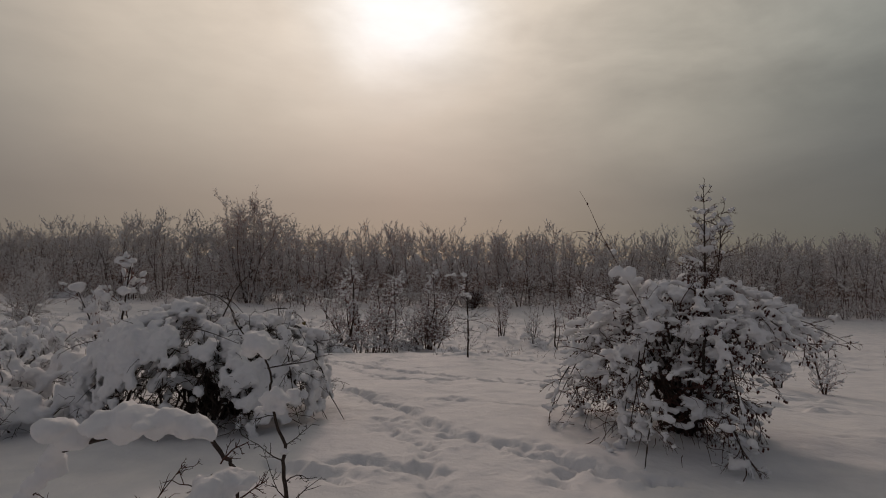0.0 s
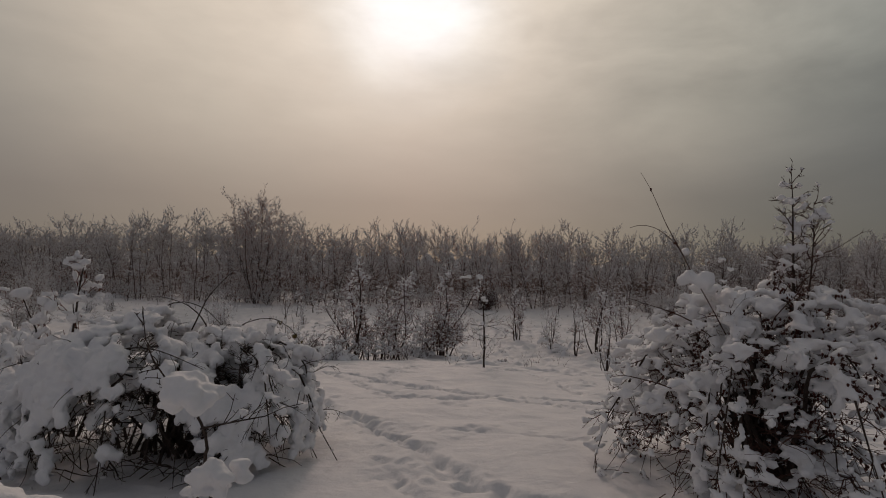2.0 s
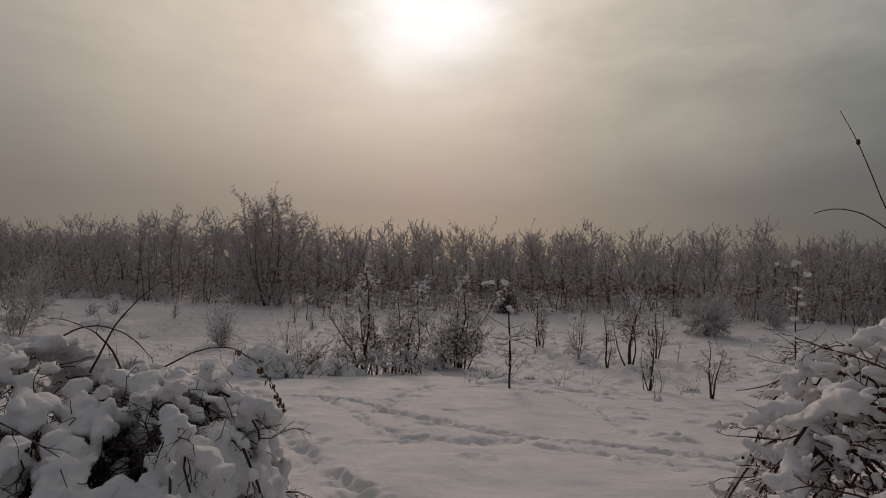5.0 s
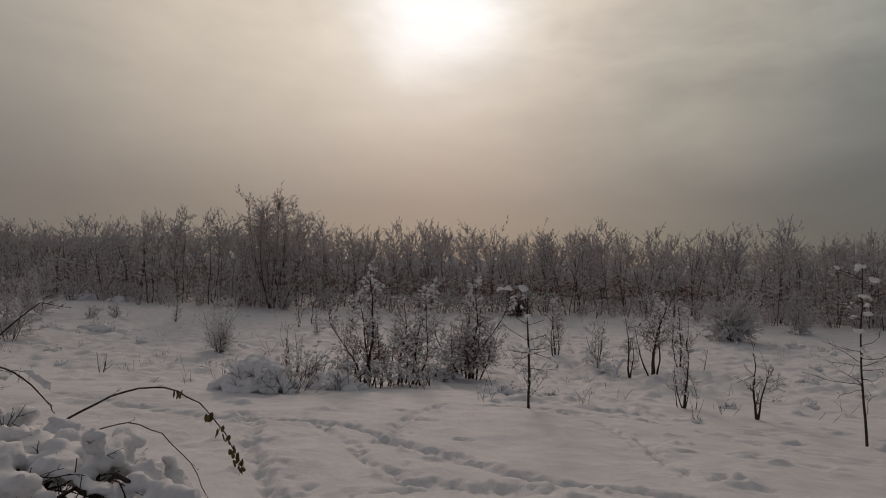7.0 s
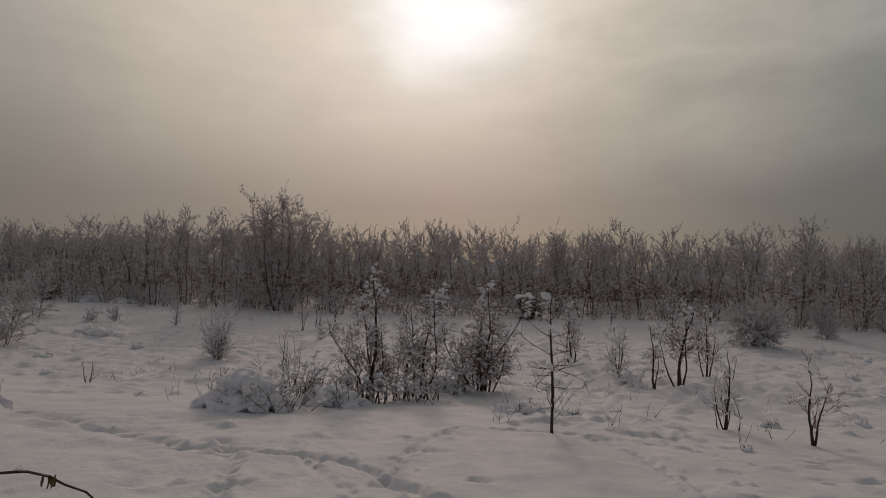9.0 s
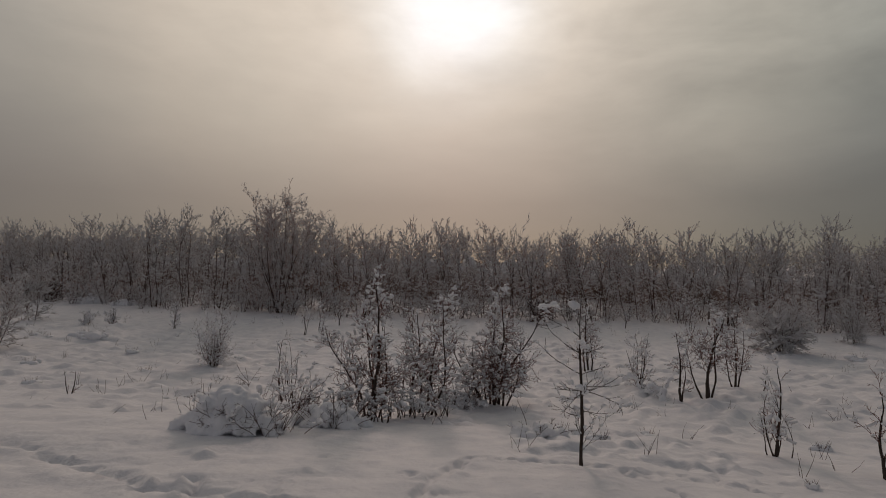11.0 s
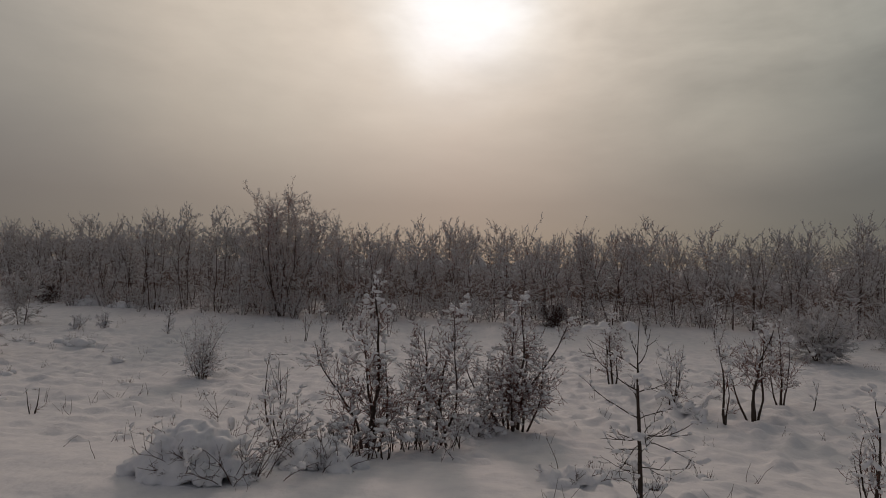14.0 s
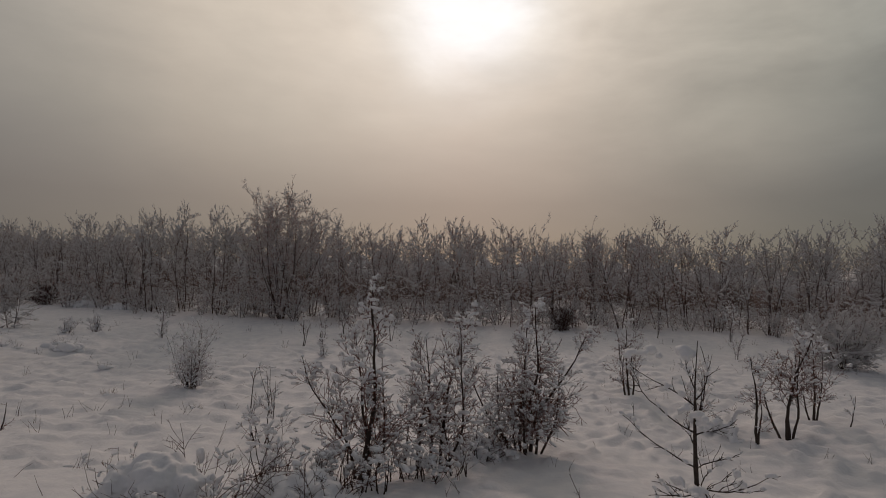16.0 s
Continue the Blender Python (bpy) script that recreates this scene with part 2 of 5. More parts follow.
class Geo:
    """Gathers tubes and lumps and becomes one mesh."""

    def __init__(self):
        self.v, self.f, self.n = [], [], 0

    def add(self, v, f):
        self.v.append(np.asarray(v, float))
        self.f.extend((np.asarray(f) + self.n).tolist())
        self.n += len(v)

    def tube(self, pts, radii, sides=4, capped=True):
        pts = np.asarray(pts, float)
        ahead = np.gradient(pts, axis=0)
        ahead /= np.linalg.norm(ahead, axis=1, keepdims=True) + 1e-9
        ref = np.array([0, 0, 1.0]) if abs(ahead[:, 2]).mean() < 0.9 else np.array([1.0, 0, 0])
        side = np.cross(ahead, ref)
        side /= np.linalg.norm(side, axis=1, keepdims=True) + 1e-9
        up = np.cross(side, ahead)
        a = np.arange(sides) * 2 * np.pi / sides + np.pi / 2
        ring = pts[:, None] + np.asarray(radii)[:, None, None] * (np.cos(a)[None, :, None] * side[:, None] + np.sin(a)[None, :, None] * up[:, None])
        k = len(pts)
        faces = []
        for i in range(k - 1):
            for j in range(sides):
                j2 = (j + 1) % sides
                faces.append((i * sides + j, i * sides + j2, (i + 1) * sides + j2, (i + 1) * sides + j))
        base = self.n
        self.v.append(ring.reshape(-1, 3))
        self.f.extend([tuple(q + base for q in f) for f in faces])
        if capped:
            self.f.append(tuple(base + (k - 1) * sides + j for j in range(sides)))
        self.n += k * sides

    def lump(self, at, size, rng, level=1, rough=0.22, along=None):
        """An uneven rounded lump; along turns its long side that way."""
        v, f = ICO[level]
        ph = rng.uniform(0, 6.28, 6)
        w = 1 + rough * (np.sin(2.3 * v[:, 0] + ph[0]) * np.sin(2.1 * v[:, 1] + ph[1]) + 0.6 * np.sin(4.1 * v[:, 2] + ph[2]) * np.sin(3.7 * v[:, 0] + ph[3]) + 0.5 * np.sin(5 * v[:, 1] + ph[4]))
        p = v * w[:, None] * np.asarray(size)
        if along is not None:
            a = np.asarray(along, float) / (np.linalg.norm(along) + 1e-9)
            side = np.cross((0, 0, 1.0), a)
            side = side / (np.linalg.norm(side) + 1e-9) if np.linalg.norm(side) > 1e-3 else np.array([0, 1.0, 0])
            p = p @ np.array([a, side, np.cross(a, side)])
        self.add(p + np.asarray(at), f)

    def spikes(self, rng, starts, ends, radii):
        """Many thin tapering twigs or needles at once."""
        p, q, r = np.asarray(starts, float), np.asarray(ends, float), np.asarray(radii, float)
        n = len(p)
        if not n:
            return
        ahead = q - p
        side = np.cross(ahead, rng.normal(0, 1, (n, 3)))
        side /= np.linalg.norm(side, axis=1, keepdims=True) + 1e-9
        up = np.cross(ahead, side)
        up /= np.linalg.norm(up, axis=1, keepdims=True) + 1e-9
        ring = [p + r[:, None] * (math.cos(a) * side + math.sin(a) * up) for a in (0, 2.0944, 4.1888)]
        idx = np.arange(n)[:, None] * 4
        faces = np.concatenate([idx + np.array([[0, 1, 3]]), idx + np.array([[1, 2, 3]]), idx + np.array([[2, 0, 3]])])
        self.add(np.stack([*ring, q], 1).reshape(-1, 3), faces)

    def mesh(self, name, mat, smooth=False):
        me = bpy.data.meshes.new(name)
        me.from_pydata(np.concatenate(self.v).tolist() if self.v else [], [], self.f)
        me.materials.append(mat)
        if smooth:
            me.polygons.foreach_set("use_smooth", [True] * len(me.polygons))
        me.update()
        return me


def part(name, geo, mat, parent, label="", smooth=False):
    ob = new(name, geo.mesh(name, mat, smooth))
    ob.parent = parent
    return tagged(ob, label)


def stalks(count, seed):
    """Dry stalks that stand out of the snow all over the field."""
    rng = np.random.default_rng(seed)
    geo = Geo()
    for _ in range(count):
        x, y = rng.uniform(-26, 20), rng.uniform(15.5, 46)
        p = np.array([x, y, ground_z(x, y) - 0.05])
        for _ in range(int(rng.integers(1, 6))):
            pts = wander(rng, p + np.array([*rng.normal(0, 0.08, 2), 0]), (rng.normal(0, 0.45), rng.normal(0, 0.4), 1), rng.uniform(0.12, 0.5), 3, 0.14, (0, 0, 0.1))
            geo.tube(pts, np.linspace(0.005, 0.002, 4), 3)
    me = geo.mesh("dry_stalks", TWIG)
    tagged(new("dry_stalks", me), "thin dry stalks standing out of the snow", "dry grass", kind="stuff")


def stuff_part(name, geo, mat, parent, label="", smooth=False):
    return tagged(part(name, geo, mat, parent, label, smooth), kind="stuff")


CLOUDS = bpy.data.textures.new("snow_relief", "CLOUDS")
CLOUDS.noise_scale, CLOUDS.noise_depth = 0.045, 3


def clump(rng, geo, at, s, n=4):
    """A handful of snow: many small lumps close together, flatter than wide."""
    for _ in range(2 * n):
        k = s * rng.uniform(0.25, 0.58)
        geo.lump(np.asarray(at) + rng.normal(0, s * 0.5, 3) * (1, 1, 0.6) + np.array([0, 0, s * 0.35]), (k * rng.uniform(0.8, 1.4), k * rng.uniform(0.8, 1.4), k * rng.uniform(0.6, 0.9)), rng, 2, 0.2)


def ridge(rng, geo, pts, lo, hi, start, gap):
    """Snow that lies along a cane, thick and thin, with gaps."""
    pts = np.asarray(pts)
    cutl = np.r_[0, np.cumsum(np.linalg.norm(np.diff(pts, axis=0), axis=1))]
    s, seed = np.arange(cutl[-1] * start, cutl[-1], 0.055), rng.uniform(0, 200)
    for d in s:
        w = float(vnoise(np.array([seed + d * 4.2]), np.array([seed])) [0]) + 0.5
        if w < gap:
            continue
        r = lo + (hi - lo) * (w - gap) / (1 - gap) * rng.uniform(0.7, 1.2)
        p = np.array([np.interp(d, cutl, pts[:, k]) for k in range(3)])
        ahead = np.array([np.interp(d + 0.04, cutl, pts[:, k]) for k in range(3)]) - np.array([np.interp(d - 0.04, cutl, pts[:, k]) for k in range(3)])
        r *= 0.4 + 0.6 * math.hypot(ahead[0], ahead[1]) / (np.linalg.norm(ahead) + 1e-9)
        geo.lump(p + rng.normal(0, r * 0.25, 3) + np.array([0, 0, r * 0.55]), (r * rng.uniform(0.9, 1.3), r * rng.uniform(0.9, 1.3), r * rng.uniform(0.65, 0.9)), rng, 1, 0.22)


FOLDS = bpy.data.textures.new("snow_folds", "CLOUDS")
FOLDS.noise_scale, FOLDS.noise_depth = 0.15, 1


def merged(ob, voxel, rounds=1, relief=0.06, folds=0.0):
    """Melts the lumps of a mesh into one rounded body."""
    m = ob.modifiers.new("melt", "REMESH")
    m.mode, m.voxel_size, m.use_smooth_shade = "VOXEL", voxel, True
    s = ob.modifiers.new("soften", "SMOOTH")
    s.factor, s.iterations = 0.5, rounds
    d = ob.modifiers.new("uneven", "DISPLACE")
    d.texture, d.strength, d.mid_level = CLOUDS, relief, 0.45
    if folds:
        f = ob.modifiers.new("folds", "DISPLACE")
        f.texture, f.strength, f.mid_level = FOLDS, folds, 0.5


def thing(name, at, label, category, group="", rz=0.0, scale=1.0):
    ob = new(name)
    ob.empty_display_size = 0.1
    ob.matrix_world = pose(*at, 0, 0, rz) @ Matrix.Scale(scale, 4)
    return tagged(ob, label, category, group)


def unit(v):
    v = np.asarray(v, float)
    return v / (np.linalg.norm(v) + 1e-9)


def wander(rng, start, way, length, segs, jitter, pull):
    """A crooked line: pull is added to the heading at each step (a rise or a droop)."""
    pts, way = [np.asarray(start, float)], unit(way)
    for _ in range(segs):
        way = unit(way + rng.normal(0, jitter, 3) + np.asarray(pull) / segs)
        pts.append(pts[-1] + way * length / segs)
    return np.array(pts)


def sideways(rng, way, angle):
    """A heading that leaves way by angle (radians) in a random turn."""
    way = unit(way)
    a = np.cross(way, rng.normal(0, 1, 3))
    return unit(way * math.cos(angle) + unit(a) * math.sin(angle))


# ---- ground ----
LATTICE = np.random.default_rng(5).random((256, 256))


def vnoise(x, y):
    xi, yi = np.floor(x).astype(int), np.floor(y).astype(int)
    fx, fy = x - xi, y - yi
    fx, fy = fx * fx * (3 - 2 * fx), fy * fy * (3 - 2 * fy)
    a, b = LATTICE[xi % 256, yi % 256], LATTICE[(xi + 1) % 256, yi % 256]
    c, d = LATTICE[xi % 256, (yi + 1) % 256], LATTICE[(xi + 1) % 256, (yi + 1) % 256]
    return (a * (1 - fx) + b * fx) * (1 - fy) + (c * (1 - fx) + d * fx) * fy - 0.5


PROFILE_Y = [-400, 4, 6, 8, 10, 11, 12.2, 14, 15.4, 17, 18.2, 19.5, 22, 25, 28, 38, 50, 70, 5000]
PROFILE_Z = [1.6, 1.43, 1.40, 1.34, 1.15, 1.05, 0.98, 0.84, 0.73, 0.60, 0.36, 0.12, -0.12, -0.36, -0.45, -0.25, -0.1, 0, 0]


def lie(x, y):
    """The lie of the land without its small relief."""
    x, y = np.asarray(x, float), np.asarray(y, float)
    z = sum(np.interp(y + d, PROFILE_Y, PROFILE_Z) for d in (-0.9, -0.3, 0.3, 0.9)) / 4
    far = np.clip((y - 17) / 18, 0, 1)
    near = np.clip((26 - y) / 8, 0, 1) * np.clip((y - 4) / 5, 0, 1)
    return z - far * np.clip(0.022 * x, -0.55, 0.75) - near * 0.065 * np.clip(x - 0.6, 0, 8)


def ground_z(x, y):
    return float(lie(x, y))


def spaced(zones, lo, hi, grow):
    """Grid lines: even within the zones (start, end, step), ever wider beyond."""
    mid = [v for a, b, st in zones for v in np.arange(a, b - 1e-6, st)]
    out, st, v = [], zones[-1][2], mid[-1]
    while v < hi:
        st = min(st * grow, 400)
        v += st
        out.append(v)
    back, st, v = [], zones[0][2], mid[0]
    while v > lo:
        st = min(st * grow, 400)
        v -= st
        back.append(v)
    return np.array(back[::-1] + mid + out)


# Lines of footprints: way points in metres, depth, width, whether single prints or a trodden furrow
TRAILS = [
    ([(-4.3, 13.6), (-2.12, 9.79), (-0.7, 7.47), (0.22, 5.96), (0.85, 5.35), (2.0, 4.6)], 0.085, 0.15, "furrow"),
    ([(-0.72, 6.52), (-0.45, 5.9), (-0.17, 5.29), (0.0, 4.2)], 0.07, 0.12, "prints"),
    ([(-3.2, 13.6), (-0.99, 10.23), (0.52, 9.98), (2.14, 9.3), (5.0, 9.0)], 0.085, 0.15, "prints"),
    ([(-0.95, 7.59), (0.37, 7.65), (1.52, 7.36)], 0.04, 0.10, "prints"),
    ([(-9.0, 15.3), (-7.4, 14.6), (-5.9, 13.98), (-4.7, 13.4), (-1.95, 12.4), (-0.24, 10.88), (0.63, 10.32), (2.82, 10.0), (7.0, 9.6)], 0.10, 0.15, "furrow"),
    ([(-1.6, 12.0), (-1.4, 13.9), (-0.9, 15.23), (0.96, 15.31), (2.6, 15.0)], 0.085, 0.14, "prints"),
    ([(1.73, 14.36), (2.16, 12.58), (2.14, 10.71)], 0.08, 0.13, "prints"),
    ([(-2.6, 9.2), (-1.07, 9.94), (0.63, 10.32)], 0.085, 0.14, "prints"),
    ([(-2.4, 10.6), (-3.4, 11.0), (-5.2, 12.4)], 0.06, 0.14, "prints"),
    ([(2.7, 14.9), (4.4, 13.2), (7.5, 12.4)], 0.06, 0.13, "prints"),
    ([(-1.05, 5.05), (-0.47, 4.85), (0.08, 4.7)], 0.075, 0.14, "furrow"),
    ([(-1.55, 4.85), (-1.05, 4.7), (-0.7, 4.55)], 0.07, 0.14, "furrow"),
    ([(0.9, 4.5), (1.15, 4.95), (1.0, 5.3), (0.6, 5.7)], 0.07, 0.14, "furrow"),
    ([(4.0, 6.3), (4.6, 5.9), (5.3, 5.7)], 0.05, 0.14, "prints"),
]


def along(way, step):
    way = np.asarray(way, float)
    cut = np.r_[0, np.cumsum(np.linalg.norm(np.diff(way, axis=0), axis=1))]
    s = np.arange(0, cut[-1], step)
    return np.stack([np.interp(s, cut, way[:, 0]), np.interp(s, cut, way[:, 1])], 1)


def make_ground():
    rng = np.random.default_rng(11)
    xs = spaced([(-22, -7.5, 0.19), (-7.5, -3.5, 0.10), (-3.5, 3.5, 0.04), (3.5, 7.5, 0.10), (7.5, 16, 0.16)], -2600, 2600, 1.09)
    ys = spaced([(4.2, 8.6, 0.037), (8.6, 16, 0.055), (16, 19, 0.085), (19, 36, 0.155)], -900, 3200, 1.08)
    X, Y = np.meshgrid(xs, ys)
    Z = lie(X, Y)
    near = np.clip(1.4 - np.hypot(X, Y - 12) / 70, 0, 1)
    Z += near * (0.11 * vnoise(X / 3.1 + 7, Y / 2.3) + 0.06 * vnoise(X / 0.8, Y / 0.6 + 9) + 0.022 * vnoise(X / 0.24, Y / 0.21 + 3))
    tussock = np.clip((Y - 18) / 5, 0, 1) * np.clip((60 - Y) / 20, 0, 1)
    Z += tussock * 0.34 * np.clip(vnoise(X / 0.45 + 31, Y / 0.33 + 17) - 0.06, 0, 1) * (0.35 + 1.2 * np.clip(vnoise(X / 6 + 3, Y / 6) + 0.3, 0, 1))
    Z += tussock * 0.13 * vnoise(X / 0.28 + 11, Y / 0.24 + 57)
    dip = np.zeros_like(Z)

    def press(cx, cy, rx, ry, turn, depth):
        i0, i1 = np.searchsorted(ys, [cy - 0.5, cy + 0.5])
        j0, j1 = np.searchsorted(xs, [cx - 0.5, cx + 0.5])
        x, y = X[i0:i1, j0:j1] - cx, Y[i0:i1, j0:j1] - cy
        u, v = (x * math.cos(turn) + y * math.sin(turn)) / rx, (-x * math.sin(turn) + y * math.cos(turn)) / ry
        q = u * u + v * v
        dip[i0:i1, j0:j1] += -depth * np.exp(-q * q) + 0.16 * depth * np.exp(-(np.sqrt(q) - 1.5) ** 2 / 0.12)

    for way, depth, wide, kind in TRAILS:
        pts = along(way, 0.08 if kind == "furrow" else 0.11)
        heads = np.gradient(pts, axis=0)
        drift = np.cumsum(rng.normal(0, 0.03, len(pts)))
        drift -= np.linspace(0, drift[-1], len(pts))
        for i, (p, h) in enumerate(zip(pts, heads)):
            turn = math.atan2(h[1], h[0])
            side = np.array([-math.sin(turn), math.cos(turn)])
            p = p + side * np.clip(drift[i], -0.15, 0.15)
            if kind == "furrow":
                press(p[0], p[1], 0.11, rng.uniform(0.09, 0.14), turn, depth * rng.uniform(0.17, 0.24))
            else:
                press(p[0], p[1], 0.11, 0.085, turn, depth * rng.uniform(0.12, 0.22))
            for _ in range(5):
                c = p + side * rng.normal(0, 0.085) + rng.normal(0, 0.03, 2)
                k = rng.uniform(0.03, 0.058)
                press(c[0], c[1], k * 1.3, k, turn + rng.normal(0, 0.6), depth * rng.uniform(0.0, 0.30))
            if rng.random() < 0.6:
                c = p + side * rng.choice((-1, 1)) * rng.uniform(0.12, 0.26)
                k = rng.uniform(0.05, 0.075)
                press(c[0], c[1], k, k, 0, -depth * rng.uniform(0.05, 0.22))
    for _ in range(90):
        c = rng.uniform((-5, 8), (7, 19))
        press(c[0], c[1], rng.uniform(0.1, 0.3), rng.uniform(0.06, 0.14), rng.uniform(-0.4, 0.4), rng.uniform(-0.03, 0.04))
    for _ in range(2600):
        c = rng.uniform((-21.5, 18.5), (15.5, 37))
        k = rng.uniform(0.09, 0.20)
        press(c[0], c[1], k * rng.uniform(1.0, 2.1), k, rng.uniform(-0.5, 0.5), -rng.uniform(-0.035, 0.085))
    for _ in range(200):
        c = rng.uniform((-8.5, 8.0), (-2.6, 15.5))
        k = rng.uniform(0.06, 0.28) ** 1.2
        press(c[0], c[1], k * rng.uniform(1.0, 1.7), k, rng.uniform(-0.5, 0.5), rng.uniform(-0.03, 0.028))
    for _ in range(120):
        c = rng.uniform((2.5, 7.5), (7.4, 18))
        press(c[0], c[1], rng.uniform(0.1, 0.3), rng.uniform(0.05, 0.11), rng.uniform(-0.4, 0.4), rng.uniform(-0.05, 0.06))
    for _ in range(170):
        c = rng.uniform((-0.3, 15.7), (3.4, 18.8))
        k = rng.uniform(0.10, 0.20)
        press(c[0], c[1], k * rng.uniform(1.0, 1.6), k, rng.uniform(-0.6, 0.6), rng.uniform(-0.05, 0.045))
    Z += np.clip(1.15 * dip, -0.15, 0.12)
    Z += np.clip(np.abs(dip) / 0.04, 0, 1) * np.clip((18 - Y) / 3, 0, 1) * 0.07 * (vnoise((0.8 * X + 0.6 * Y) / 0.15 + 41, (0.8 * Y - 0.6 * X) / 0.12) + 0.9 * vnoise((0.5 * X - 0.87 * Y) / 0.09, (0.5 * Y + 0.87 * X) / 0.08 + 23))
    ny, nx = X.shape
    me = bpy.data.meshes.new("ground")
    idx = np.arange(nx * ny).reshape(ny, nx)
    quads = np.stack([idx[:-1, :-1], idx[:-1, 1:], idx[1:, 1:], idx[1:, :-1]], -1).reshape(-1, 4)
    me.vertices.add(nx * ny)
    me.vertices.foreach_set("co", np.stack([X, Y, Z], -1).ravel())
    me.loops.add(quads.size)
    me.loops.foreach_set("vertex_index", quads.ravel())
    me.polygons.add(len(quads))
    me.polygons.foreach_set("loop_start", np.arange(0, quads.size, 4))
    me.polygons.foreach_set("loop_total", np.full(len(quads), 4))
    me.polygons.foreach_set("use_smooth", np.ones(len(quads), bool))
    me.update(calc_edges=True)
    me.materials.append(SNOW_GROUND)
    tagged(new("ground", me), "snow-covered field with trodden footprint trails", "snow field", kind="structure")


make_ground()


# ---- woody plants ----
def grow(rng, wood, tips, start, way, length, radius, depth, spec):
    """A branch and all that springs from it. wood[depth] takes the tubes; tips gathers (point, heading, depth) for the snow."""
    s = spec[depth]
    pts = wander(rng, start, way, length, s["segs"], s["jitter"], s["pull"])
    rad = np.linspace(radius, radius * s.get("taper", 0.45), len(pts))
    wood[min(depth, len(wood) - 1)].tube(pts, rad, s["sides"], capped=False)
    heads = np.gradient(pts, axis=0)
    for p, h in zip(pts[1:], heads[1:]):
        tips.append((p, unit(h), depth))
    if depth + 1 < len(spec):
        n = max(1, int(round(s["kids"] * rng.uniform(0.7, 1.3))))
        for u in np.sort(s.get("bare", 0.2) + (1.0 - s.get("bare", 0.2)) * rng.random(n) ** s.get("low", 1.0)):
            i = min(int(u * (len(pts) - 1)), len(pts) - 2)
            p = pts[i] + (pts[i + 1] - pts[i]) * (u * (len(pts) - 1) - i)
            way2 = sideways(rng, heads[i], rng.uniform(*s["fork"]))
            way2[2] += s.get("lift", 0.0) + s.get("rise", 0.0) * u
            grow(rng, wood, tips, p, way2, length * s["ratio"] * rng.uniform(0.55, 1.2) * (1.15 - 0.6 * u), radius * s.get("thin", 0.5), depth + 1, spec)


def snow_on(rng, geo, tips, chance, small, big, depths, level=1, long=1.5):
    for p, h, d in tips:
        if d in depths and rng.random() < chance:
            s = rng.uniform(small, big) * (1.0 if rng.random() < 0.8 else 1.5)
            geo.lump(p + np.array([0, 0, s * 0.45]), (s * rng.uniform(1.0, long), s, s * rng.uniform(0.6, 0.85)), rng, level, along=h)


SHRUB = [dict(segs=8, jitter=0.10, pull=(0, 0, 0.25), sides=5, kids=9, bare=0.06, fork=(0.6, 1.3), ratio=0.34, thin=0.32, lift=0.15, taper=0.25, low=1.35),
         dict(segs=4, jitter=0.16, pull=(0, 0, 0.05), sides=3, kids=7, bare=0.1, fork=(0.4, 1.1), ratio=0.48, thin=0.6, lift=0.05),
         dict(segs=2, jitter=0.18, pull=(0, 0, 0.0), sides=3, kids=0, fork=(0.4, 1.0), ratio=0.5)]


def shrub(name, x, y, height, spread, stems, label, seed, snow=(0.36, 0.014, 0.032), thick=0.022, kids=13, caps=0, category="shrub", group="", sink=0.06, wood_mat=None):
    rng = np.random.default_rng(seed)
    top = thing(name, (x, y, ground_z(x, y) - sink), label, category, group)
    canes, twig, load = [], Geo(), Geo()
    tips = []
    spec = [dict(SHRUB[0], kids=kids), SHRUB[1], SHRUB[2]]
    for i in range(stems):
        a = 2 * math.pi * (i + rng.uniform(-0.3, 0.3)) / stems
        lean = spread / height * rng.uniform(0.02, 0.5) if stems > 1 else rng.uniform(0, 0.06)
        way = (math.cos(a) * lean, math.sin(a) * lean, 1)
        root = np.array([math.cos(a), math.sin(a), 0]) * min(0.03 * stems, 0.16) * rng.uniform(0.1, 1)
        canes.append(Geo())
        grow(rng, [canes[-1], twig, twig], tips, root, way, height * rng.uniform(0.5, 1.0), thick * rng.uniform(0.45, 1.1), 0, spec)
    snow_on(rng, load, tips, min(1.0, 1.5 * snow[0]), 0.5 * snow[1], 0.72 * snow[2], (1, 2), -1, 3.5)
    high = sorted(tips, key=lambda q: -q[0][2])
    for i in range(caps):
        p, h, d = high[int(rng.uniform(0, min(len(high), 12 + 6 * caps)))]
        s = rng.uniform(0.05, 0.10)
        clump(rng, load, p, s * 0.75, 3)
    for one in canes:
        part("stem", one, wood_mat or BARK, top)
    stuff_part("twiggage", twig, FIELD_TWIG, top, "thin red-brown twigs")
    if load.n:
        stuff_part("snow", load, SNOW_LOAD, top, "white snow lumps", smooth=True)
    return top


